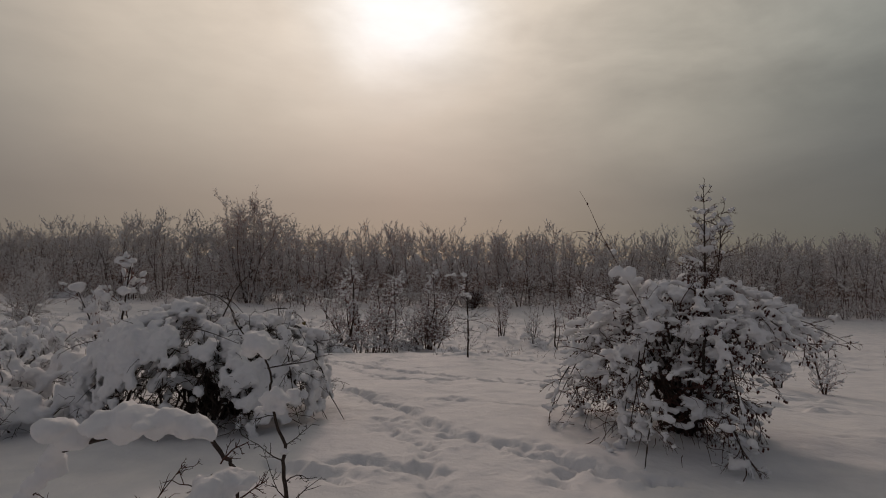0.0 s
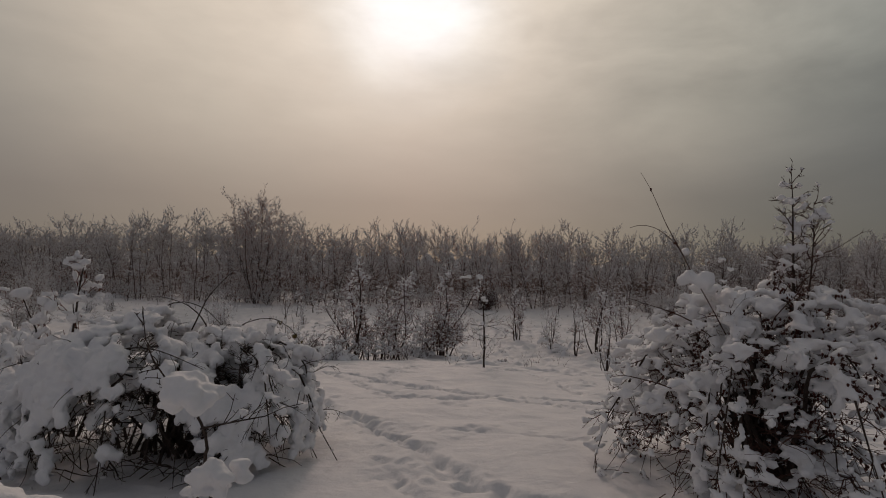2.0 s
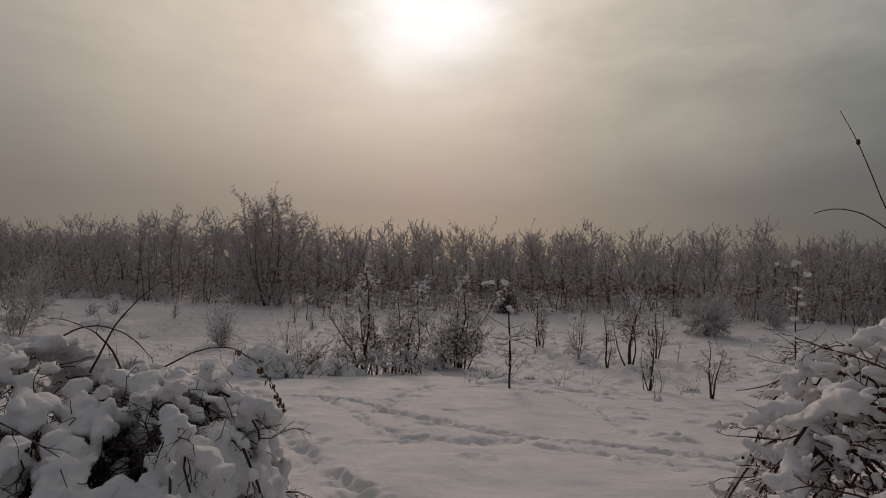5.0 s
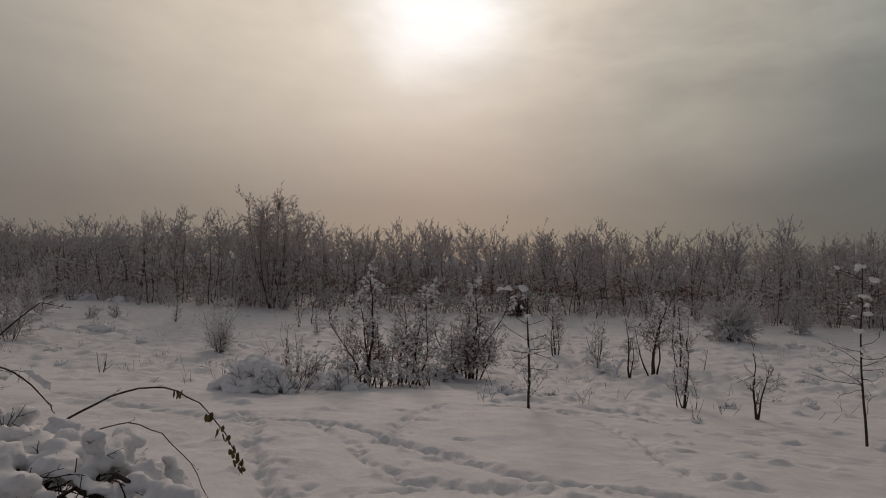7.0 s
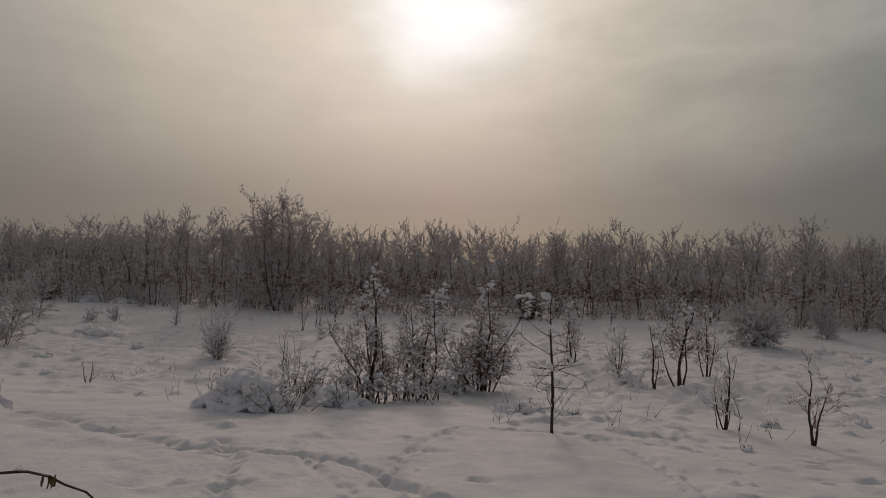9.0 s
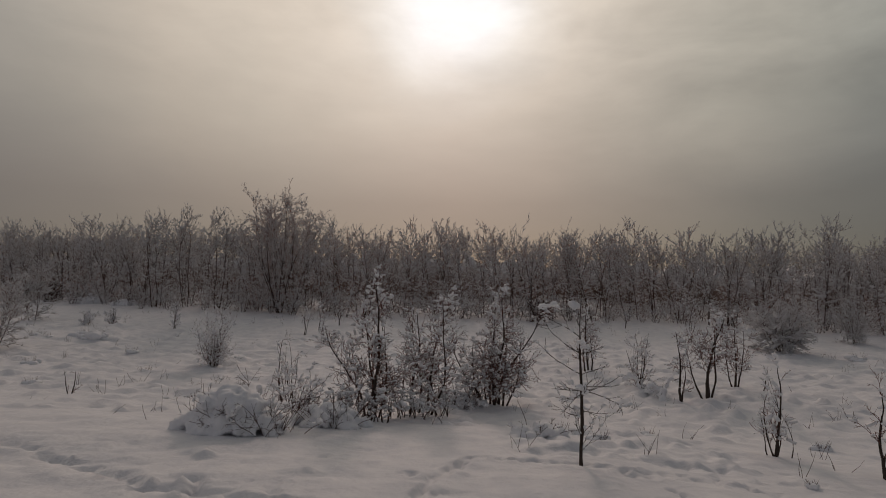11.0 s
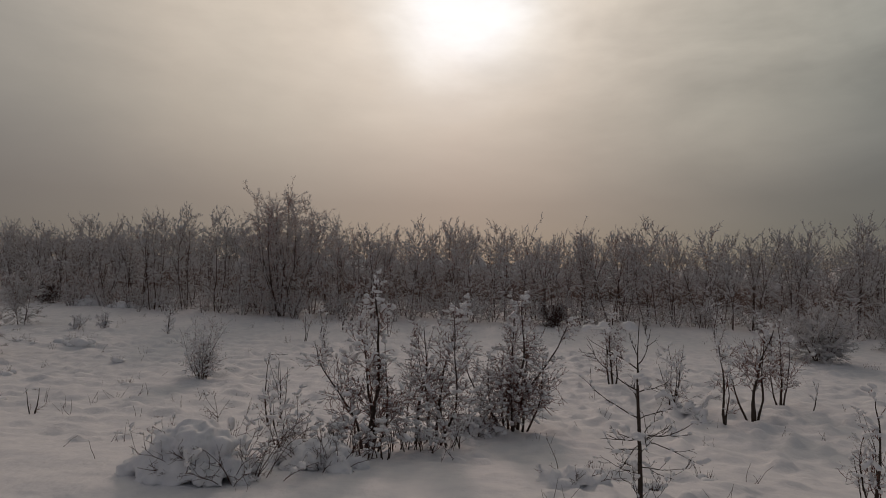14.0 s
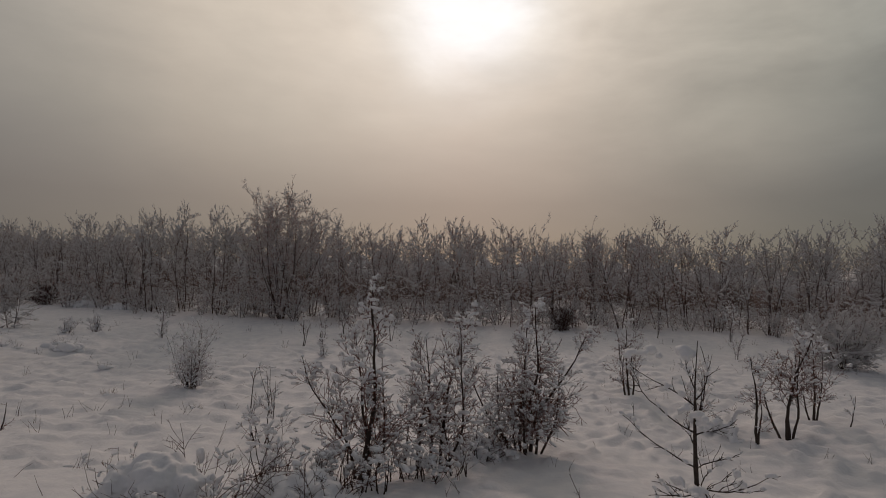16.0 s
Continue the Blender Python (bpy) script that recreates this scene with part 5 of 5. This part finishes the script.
def laden_brush(x, y, reach, tall, canes, seed, label):
    """A low thicket of arching canes, each with a ragged roll of snow on it, dark twigs between."""
    rng = np.random.default_rng(seed)
    top = thing("snowy_bush", (x, y, ground_z(x, y) - 0.06), label, "bush")
    load, twig, tips = Geo(), Geo(), []
    spec = [dict(segs=4, jitter=0.2, pull=(0, 0, -0.3), sides=3, kids=4, bare=0.1, fork=(0.4, 1.0), ratio=0.5, thin=0.6),
            dict(segs=2, jitter=0.2, pull=(0, 0, -0.1), sides=3, kids=0, fork=(0.4, 1.0), ratio=0.5)]
    for _ in range(canes):
        a = rng.uniform(0, 2 * math.pi)
        root = np.array([*rng.normal(0, 0.3 * reach, 2), 0])
        rise = tall * rng.uniform(0.45, 1.0)
        pts = arch(rng, root, a, reach * rng.uniform(0.35, 0.9), rise, rise * rng.uniform(0.05, 0.75))
        twig.tube(pts, np.linspace(rng.uniform(0.008, 0.016), 0.004, len(pts)), 4)
        ridge(rng, load, pts, 0.04, 0.125, 0.15, 0.24)
        heads = np.gradient(pts, axis=0)
        for _ in range(3):
            k = int(rng.uniform(2, len(pts) - 1))
            grow(rng, [twig], tips, pts[k], sideways(rng, heads[k], rng.uniform(0.4, 1.2)), rng.uniform(0.15, 0.5), 0.0045, 0, spec)
    for p, h, d in tips:
        if rng.random() < 0.3:
            clump(rng, load, p, rng.uniform(0.03, 0.08), 1)
    stuff_part("twiggage", twig, BARK, top, "thin dark canes and twigs")
    merged(stuff_part("snow", load, SNOW_LOAD, top, "ragged rolls of snow on the canes", smooth=True), 0.044, rounds=1, relief=0.06)


def tussock(x, y, wide, seed):
    """A tuft of dead grass under a cap of snow."""
    rng = np.random.default_rng(seed)
    top = thing("grass_tussock", (x, y, ground_z(x, y) - 0.03), "tuft of dead grass under a small cap of snow", "grass tuft", "tussocks in the snow field")
    blades, cap = Geo(), Geo()
    n = 46
    a = rng.uniform(0, 2 * math.pi, n)
    foot = np.stack([np.cos(a) * wide * 0.28, np.sin(a) * wide * 0.2, np.zeros(n)], 1) * rng.uniform(0.3, 1.0, (n, 1))
    tip = foot + np.stack([np.cos(a) * wide * 0.3, np.sin(a) * wide * 0.25, rng.uniform(0.25, 0.75, n) * wide], 1) * rng.uniform(0.5, 1.0, (n, 1))
    blades.spikes(rng, foot, tip, np.full(n, 0.006))
    for _ in range(9):
        q = wide * rng.uniform(0.12, 0.24)
        cap.lump((rng.normal(0, 0.22) * wide, rng.normal(0, 0.14) * wide, wide * rng.uniform(0.02, 0.2)), (q * 1.5, q * 1.2, q * 0.75), rng, 2, 0.22)
    stuff_part("grass_blades", blades, TWIG, top, "dead brown grass blades")
    part("snow_cap", cap, SNOW_LOAD, top, "cap of white snow", smooth=True)


def bowed_branch():
    """A fallen-over thorn branch under thick snow, close to the camera's start."""
    rng = np.random.default_rng(55)
    z = ground_z(-1.7, 3.5)
    top = thing("bowed_thorn_branch", (-1.7, 3.5, z), "dark thorny branch bowed to the ground under thick snow", "branch")
    load, twig, stem = Geo(), Geo(), Geo()
    line = np.array([(-1.1, 0.2, 0.1), (-0.75, 0.05, 0.52), (-0.3, 0.0, 0.66), (0.05, 0.0, 0.70), (0.22, 0.0, 0.64), (0.33, 0.0, 0.52), (0.39, 0.02, 0.38), (0.42, 0.05, 0.0)])
    fine = np.stack([np.interp(np.linspace(0, 7, 29), range(8), line[:, k]) for k in range(3)], 1) + rng.normal(0, 0.008, (29, 3))
    stem.tube(fine, np.linspace(0.02, 0.012, 29), 6)
    ridge(rng, load, fine[:19], 0.05, 0.13, 0.05, 0.12)
    for c, sz in [((-0.7, 0.0, 0.60), 0.14), ((-0.4, 0.0, 0.68), 0.13), ((-0.05, -0.05, 0.72), 0.10), ((0.38, -0.2, 0.36), 0.13), ((0.30, -0.25, 0.28), 0.16), ((0.52, -0.2, 0.42), 0.07)]:
        clump(rng, load, c, sz, 6)
    spec = [dict(segs=6, jitter=0.2, pull=(0, 0, 0.1), sides=4, kids=6, bare=0.15, fork=(0.5, 1.1), ratio=0.4, thin=0.6),
            dict(segs=3, jitter=0.2, pull=(0, 0, 0.1), sides=3, kids=4, fork=(0.5, 1.2), ratio=0.4, thin=0.7),
            dict(segs=1, jitter=0.2, pull=(0, 0, 0), sides=3, kids=0, fork=(0.4, 1.0), ratio=0.5)]
    tips = []
    for p, way, length in [((0.1, -0.3, 0.22), (-1, 0, 0.35), 0.6), ((0.0, -0.3, 0.15), (0.2, 0, 1), 0.42), ((-0.2, -0.3, 0.3), (-0.9, 0, -0.1), 0.5), ((0.36, -0.1, 0.3), (-0.8, 0, 0.5), 0.35),
                           ((0.40, -0.1, 0.25), (0.7, 0, 0.6), 0.3), ((0.4, -0.1, 0.2), (0.9, 0.1, 0.2), 0.35), ((0.34, -0.1, 0.5), (0.3, -0.2, 0.7), 0.25)]:
        grow(rng, [twig], tips, p, way, length, 0.006, 0, spec)
    grow(rng, [twig], tips, (0.1, -0.3, -0.05), (0.0, 0.0, 1), 0.4, 0.008, 0, spec)
    grow(rng, [twig], tips, (-0.2, -0.3, -0.05), (0.1, 0.0, 1), 0.45, 0.008, 0, spec)
    part("stem", stem, BARK, top)
    stuff_part("twiggage", twig, TWIG, top, "thin thorny twigs")
    merged(part("snow", load, SNOW_LOAD, top, "thick roll of snow", smooth=True), 0.018, rounds=4, relief=0.025)


def thorn_stem():
    """A crooked thorn stem with two pillows of snow and long thorny shoots to both sides."""
    rng = np.random.default_rng(104)
    z = ground_z(-1.1, 3.75)
    top = thing("thorn_stem", (-1.1, 3.75, z - 0.05), "dark crooked thorn stem topped by two pillows of snow", "thorn bush")
    stem, twig, tips = Geo(), Geo(), []
    spec = [dict(segs=5, jitter=0.16, pull=(0, 0, 0.1), sides=4, kids=7, bare=0.1, fork=(0.6, 1.3), ratio=0.3, thin=0.6, taper=0.3),
            dict(segs=2, jitter=0.2, pull=(0, 0, 0.1), sides=3, kids=2, fork=(0.6, 1.2), ratio=0.4, thin=0.7),
            dict(segs=1, jitter=0.2, pull=(0, 0, 0), sides=3, kids=0, fork=(0.4, 1.0), ratio=0.5)]
    bow = np.array([(0.04, 0, 0), (0.05, 0, 0.2), (0.02, 0, 0.4), (0.03, 0, 0.55), (-0.03, -0.02, 0.72), (-0.06, -0.03, 0.9), (-0.06, -0.04, 1.05), (-0.11, -0.05, 1.17)])
    pts = np.stack([np.interp(np.linspace(0, 7, 22), range(8), bow[:, k]) for k in range(3)], 1) + rng.normal(0, 0.006, (22, 3))
    stem.tube(pts, np.linspace(0.016, 0.006, 22), 6)
    for p, way, length, r, pull in [((-0.11, -0.05, 1.15), (-0.85, 0.0, 0.62), 0.5, 0.006, 0.2), ((-0.08, -0.05, 1.08), (1.0, 0.0, 0.12), 0.46, 0.005, 0.3), ((0.02, 0, 0.45), (-0.8, -0.2, 0.3), 0.34, 0.005, 0.2), ((0.03, 0, 0.3), (0.7, -0.1, 0.8), 0.36, 0.005, 0.2),
                                    ((0.04, 0, 0.12), (0.6, -0.2, 0.9), 0.4, 0.005, 0.1), ((0.04, 0, 0.2), (-0.7, -0.2, 0.8), 0.36, 0.005, 0.1), ((0.03, 0, 0.55), (0.8, 0, 0.3), 0.25, 0.004, 0.2), ((-0.03, 0, 0.75), (-0.8, -0.1, 0.1), 0.28, 0.004, 0.2)]:
        grow(rng, [twig], tips, p, way, length, r, 0, [dict(spec[0], pull=(0, 0, pull)), *spec[1:]])
    for lumps in ([((-0.14, -0.05, 1.22), 0.105), ((-0.09, -0.07, 1.17), 0.085), ((-0.20, -0.05, 1.20), 0.065)], [((0.03, -0.04, 0.86), 0.09), ((0.0, -0.05, 0.80), 0.065)], [((-0.13, -0.03, 0.78), 0.035)], [((0.04, -0.02, 0.5), 0.03)], [((0.1, -0.03, 1.14), 0.025)]):
        load = Geo()
        for c, s in lumps:
            clump(rng, load, c, s, 6)
        merged(part("snow_pillow", load, SNOW_LOAD, top, "pillow of white snow", smooth=True), 0.014, rounds=3, relief=0.035)
    part("stem", stem, BARK, top)
    stuff_part("twiggage", twig, BARK, top, "thin thorny shoots")


# ---- placing ----
make_wood()
rose_bush()
bramble_bush()
bowed_branch()

# the taller birch that stands over the wood
birch_stem, birch_crown, birch_rime = wood_tree(12, 9.7, 9, 0.33, boughs=50, twigs=15, girth=0.05, reach=0.17, droop=-0.7, rime=18, pads=420, low=0.05, frost=0.8)
birch = thing("birch_tree", (-16.6, 46.6, ground_z(-16.6, 46.6)), "taller rime-covered birch with drooping twigs over the wood", "tree")
part("trunk", birch_stem, TRUNK, birch)
birch_top = part("crown", birch_crown, RIMED_HAZE_RED, birch, "crown of drooping frosted twigs")
stuff_part("rime", birch_rime, RIME, birch_top, "white rime on the twigs")

whorled_sapling(0.68, 15.2, "thin dark sapling with a whorl of bare branches and snow pillows", 101)
sapling("sapling", 6.05, 14.0, 3.1, 26, 0.9, "tall thin sapling with drooping bare twigs and snow lumps", 102, caps=5)
field_tree("sapling", -4.2, 7.2, [(0, 0, 0.02, 0, 1.95, 0.034), (0.05, 0, 0.32, 0.1, 1.7, 0.022), (-0.04, 0, -0.35, 0, 1.7, 0.024)],
           "dark forked sapling with its twigs under thick snow", 103, side=0.5, boughs=6, twigs=3, puffs=16, fluff=0.5, puff=0.13, low=0.4, category="sapling")
thorn_stem()

field_tree("shrub", -3.3, 18.8, [(0, 0, 0.06, 0, 3.25, 0.055), (0.12, 0.05, 0.16, 0.1, 2.6, 0.035), (-0.06, 0.05, -0.16, 0.1, 2.3, 0.03), (0.2, 0.2, 0.3, 0.1, 2.2, 0.026), (-0.25, 0.2, -0.1, 0.2, 1.7, 0.02)],
           "tall shrub with upright dark trunks and snow puffs on its twigs", 201, side=0.85, boughs=11, puffs=34, puff=0.085, low=0.1, fluff=0.6)
field_tree("shrub", -2.25, 19.9, [(-0.3, 0, -0.04, 0, 2.5, 0.035), (0.12, 0.1, 0.02, 0, 2.8, 0.04), (0.2, 0, 0.30, 0.1, 2.9, 0.03), (-0.1, 0.1, 0.12, 0.2, 2.4, 0.028), (-0.5, 0.1, -0.12, 0.1, 1.8, 0.022), (0.3, 0.1, 0.05, -0.1, 1.6, 0.022)],
           "many-stemmed shrub with crooked dark stems and fine snowy twigs", 202, side=0.8, boughs=10, puffs=20, puff=0.075, low=0.08, fluff=0.6)
field_tree("shrub", -0.58, 21.6, [(0, 0, 0.02, 0, 3.2, 0.045), (0.1, 0.1, 0.16, 0.1, 3.0, 0.04), (-0.1, 0.1, -0.16, 0, 2.8, 0.035), (0.2, 0, 0.36, 0.1, 2.4, 0.035), (-0.2, 0, -0.42, 0, 2.2, 0.035), (0.3, 0.1, 0.62, 0, 1.9, 0.028), (-0.3, 0.1, -0.75, 0.1, 1.9, 0.028), (0, -0.2, 0.1, -0.4, 1.8, 0.028), (0.05, 0.3, 0.0, 0.4, 2.2, 0.03), (-0.15, -0.1, -0.3, -0.3, 1.7, 0.026)],
           "dense round shrub, a fan of dark stems under snowy twigs", 203, side=0.8, boughs=12, puffs=26, fluff=0.6, puff=0.085, low=0.08, lift=0.1)
for bx, by, tall, seed in [(-4.25, 17.7, 0.95, 241), (-3.75, 18.3, 0.8, 242), (-4.7, 18.5, 1.1, 243), (-2.75, 19.2, 0.8, 244), (-1.45, 20.9, 1.1, 245), (-1.0, 21.4, 0.9, 246), (-2.9, 18.3, 0.7, 247), (-2.2, 19.2, 0.8, 248), (-3.55, 18.0, 0.75, 249), (-1.75, 19.8, 0.9, 250), (-3.2, 18.2, 0.6, 251), (-2.5, 19.4, 0.7, 252)]:
    field_tree("brush", bx, by, [(0.14 * math.sin(5 * k + seed), 0.1 * math.cos(3 * k), 0.35 * math.sin(2.3 * k + seed), 0.2 * math.cos(1.7 * k), tall * (0.6 + 0.4 * math.sin(k * 1.9 + seed) ** 2), 0.013) for k in range(6)],
               "low brush of thin upright twigs, half under snow", seed, side=0.4, boughs=7, twigs=3, puffs=9, fluff=0.5, puff=0.06, low=0.1, category="brush")
for bx, by, tall, seed in [(-10.8, 35.8, 1.9, 260), (-10.4, 37.1, 2.0, 261), (-10.2, 40.3, 1.7, 262), (-7.6, 35.8, 1.9, 263), (-7.1, 38.5, 1.6, 264), (4.1, 35.9, 1.7, 265), (8.2, 45.5, 1.5, 266), (12.2, 44.8, 2.2, 267)]:
    field_tree("shrub", bx, by, [(0, 0, 0.1 * math.sin(seed), 0, tall, 0.032), (0.06, 0, 0.3 * math.cos(2 * seed), 0.1, 0.75 * tall, 0.02)],
               "thin small shrub with puffs of snow before the wood", seed, side=0.6, boughs=6, twigs=3, puffs=7, fluff=0.5, puff=0.085, low=0.25)
field_tree("shrub", 4.3, 17.2, [(0, 0, -0.02, 0, 1.6, 0.036), (-0.02, 0, -0.35, 0.1, 1.2, 0.018), (0.25, 0, 0.12, 0.0, 1.5, 0.010), (-0.12, 0.05, -0.2, 0.1, 0.8, 0.014), (0.02, 0.03, 0.3, 0.1, 1.45, 0.014)],
           "small upright shrub with sparse snowy twigs and crooked stem", 204, side=0.4, boughs=7, twigs=3, puffs=7, fluff=0.4, puff=0.055, low=0.15, lift=0.8)
field_tree("shrub", 5.3, 16.0, [(0, 0, -0.12, 0, 1.45, 0.035), (0, 0, 0.35, 0.1, 1.2, 0.024), (0, 0, -0.4, 0.1, 0.9, 0.018)],
           "small crooked shrub with spreading bare twigs", 205, side=0.62, boughs=8, twigs=4, puffs=2, fluff=0.15, puff=0.04, low=0.25)
field_tree("shrub", 5.95, 24.8, [(0, 0, -0.12, 0, 2.9, 0.052), (0.12, 0, 0.16, 0.1, 2.6, 0.038), (-0.1, 0.1, -0.5, 0, 1.9, 0.035), (0.05, 0, 0.02, 0.2, 2.4, 0.04)],
           "crooked small tree with dark forked trunks and snow", 206, side=0.8, boughs=8, puffs=18, fluff=0.5, puff=0.1, low=0.3)
field_tree("shrub", 4.9, 24.0, [(0, 0, -0.12, 0, 2.2, 0.045), (0.05, 0.1, 0.12, 0, 1.5, 0.03)],
           "thin small shrub with snowy twigs", 207, side=0.55, boughs=8, puffs=8, fluff=0.5)
shrub("shrub", 4.2, 26.0, 2.0, 1.3, 6, "low shrub with upright stems over snow", 208, snow=(0.2, 0.025, 0.05), kids=7)
field_tree("shrub", 3.1, 29.3, [(0, 0, -0.05, 0, 2.7, 0.04), (0.1, 0, 0.2, 0, 2.2, 0.03), (-0.1, 0.1, -0.25, 0, 1.9, 0.03)],
           "frosted small shrub in the field", 209, side=0.75, boughs=9, puffs=14, fluff=0.6, puff=0.09)
field_tree("shrub", 7.7, 27.0, [(0, 0, 0, 0, 2.6, 0.04), (0.1, 0.1, 0.2, 0, 2.2, 0.03), (-0.1, 0, -0.2, 0, 2.0, 0.03)],
           "frosted upright shrub in the field", 210, side=0.75, boughs=9, puffs=16, fluff=0.6, puff=0.09)
rimed_bush(14.3, 37.2, 2.7, 18, 1.1, 411, "broad round bush white with rime", 0.34, 520, None, 1.7)
rimed_bush(20.4, 41.7, 2.7, 3, 0.3, 412, "small rime-covered tree before the wood", 0.34)
rimed_bush(2.65, 47.4, 1.7, 16, 0.8, 415, "low dark bush under snow at the edge of the wood", 0.3, 40, TWIG, 1.0, 2)
shrub("shrub", -11.2, 27.0, 2.3, 1.9, 22, "bare fan-shaped shrub with many thin stems", 214, snow=(0.25, 0.02, 0.04), kids=9, thick=0.012)
shrub("shrub", -18.2, 35.8, 1.7, 0.6, 2, "thin bare shrub in the snow field", 215)
shrub("shrub", -22.7, 36.9, 1.1, 0.9, 5, "small tuft of bare twigs in the snow", 216)
shrub("shrub", -23.6, 36.0, 1.0, 0.9, 5, "small tuft of bare twigs in the snow", 217)
rimed_bush(-27.8, 37.0, 2.9, 4, 0.35, 413, "frosted small tree in the field", 0.32)
rimed_bush(-22.0, 28.6, 3.0, 5, 0.4, 414, "frosted shrub in the field", 0.3)
shrub("shrub", -5.9, 20.8, 1.8, 1.2, 5, "thin bare shrub in the snow", 220, snow=(0.15, 0.02, 0.04), kids=5)
shrub("shrub", -7.4, 24.6, 1.5, 0.5, 2, "thin upright twigs in the snow", 221, snow=(0.15, 0.02, 0.04), kids=5)
shrub("shrub", -9.0, 33.3, 1.3, 0.8, 3, "thin upright twigs in the snow", 222)
shrub("shrub", -12.2, 21.2, 1.0, 0.5, 2, "bare bent twig in the snow", 223, snow=(0.05, 0.02, 0.03), kids=3)
shrub("shrub", 3.2, 30.4, 1.8, 0.6, 2, "thin frosted shrub in the field", 224)
shrub("shrub", 9.9, 38.0, 2.5, 0.7, 2, "thin upright frosted sapling", 225)
shrub("shrub", 8.4, 26.6, 1.0, 0.2, 1, "single bare twig in the snow", 226, kids=3)
shrub("shrub", 8.0, 11.6, 1.5, 0.9, 3, "small dark shrub with snowy twigs", 227)
shrub("shrub", 7.2, 11.9, 1.4, 0.9, 4, "small dark shrub with snowy twigs", 228)

snowy_mound("snowy_bush", -5.2, 16.4, 1.9, 1.2, 0.85, 70, 301, "low bush buried under a heap of snow, twigs poking out", 34, side=0.55)
snowy_mound("snowy_bush", -3.75, 17.4, 1.7, 0.9, 0.5, 34, 302, "low brush half buried in snow, with thin upright twigs", 30, side=0.1)
for bx, by, reach, tall, canes, seed in [(-9.75, 12.7, 1.1, 0.8, 22, 305), (-4.4, 6.0, 0.9, 0.55, 16, 306), (-5.4, 7.0, 1.0, 0.75, 20, 310), (-10.4, 13.0, 1.5, 1.0, 24, 311), (-10.6, 14.2, 1.6, 1.1, 24, 313), (-11.8, 12.6, 1.5, 1.0, 20, 315)]:
    laden_brush(bx, by, reach, tall, canes, seed, "low brush bent down under ragged rolls of snow")
snowy_mound("snowy_bush", -1.5, 21.2, 1.3, 1.0, 0.6, 20, 309, "brush bent down under snow beside a shrub", 30)
snowy_mound("snowy_bush", 0.25, 17.2, 0.9, 0.5, 0.25, 24, 307, "tuft of brush half buried in snow", 7)
laden_brush(4.5, 25.0, 1.1, 0.6, 9, 308, "low brush bent down in arcs under snow")
rimed_bush(-40.0, 52.0, 1.9, 12, 0.7, 416, "low dark bush under snow at the edge of the wood", 0.3, 60, TWIG, 1.0, 2)
snowy_mound("snowy_bush", -34.8, 50.6, 4.0, 1.6, 0.9, 40, 316, "long low heap of snowed-up brush before the wood", 16)
snowy_mound("snowy_bush", -30.5, 49.0, 3.0, 1.4, 0.6, 30, 317, "long low heap of snowed-up brush before the wood", 12)
shrub("shrub", -6.0, 16.8, 0.95, 2.2, 8, "thin dark canes beside a snowed-up bush", 229, snow=(0.12, 0.015, 0.03), thick=0.010, kids=4)
shrub("shrub", -4.4, 16.5, 0.85, 1.8, 7, "thin dark canes beside a snowed-up bush", 230, snow=(0.12, 0.015, 0.03), thick=0.010, kids=4)
for n, (tx, ty, wide) in enumerate([(16.7, 35.2, 0.9), (16.8, 32.8, 0.9), (8.7, 20.2, 0.5), (3.8, 15.2, 0.2), (6.1, 19.1, 0.4), (-20.0, 32.0, 1.3), (-20.6, 32.4, 1.1), (-23.3, 32.2, 0.7), (-22.3, 31.9, 0.6), (-12.9, 25.5, 0.6), (-18.0, 26.2, 0.7), (-14.5, 22.4, 0.5), (-9.3, 24.2, 0.5), (-16.2, 29.4, 0.6), (-25.6, 34.4, 0.6), (11.2, 24.6, 0.5), (13.4, 28.0, 0.6), (0.6, 17.6, 0.4), (1.3, 17.1, 0.35), (2.4, 18.2, 0.4)]):
    tussock(tx, ty, wide, 500 + n)
stalks(320, 77)
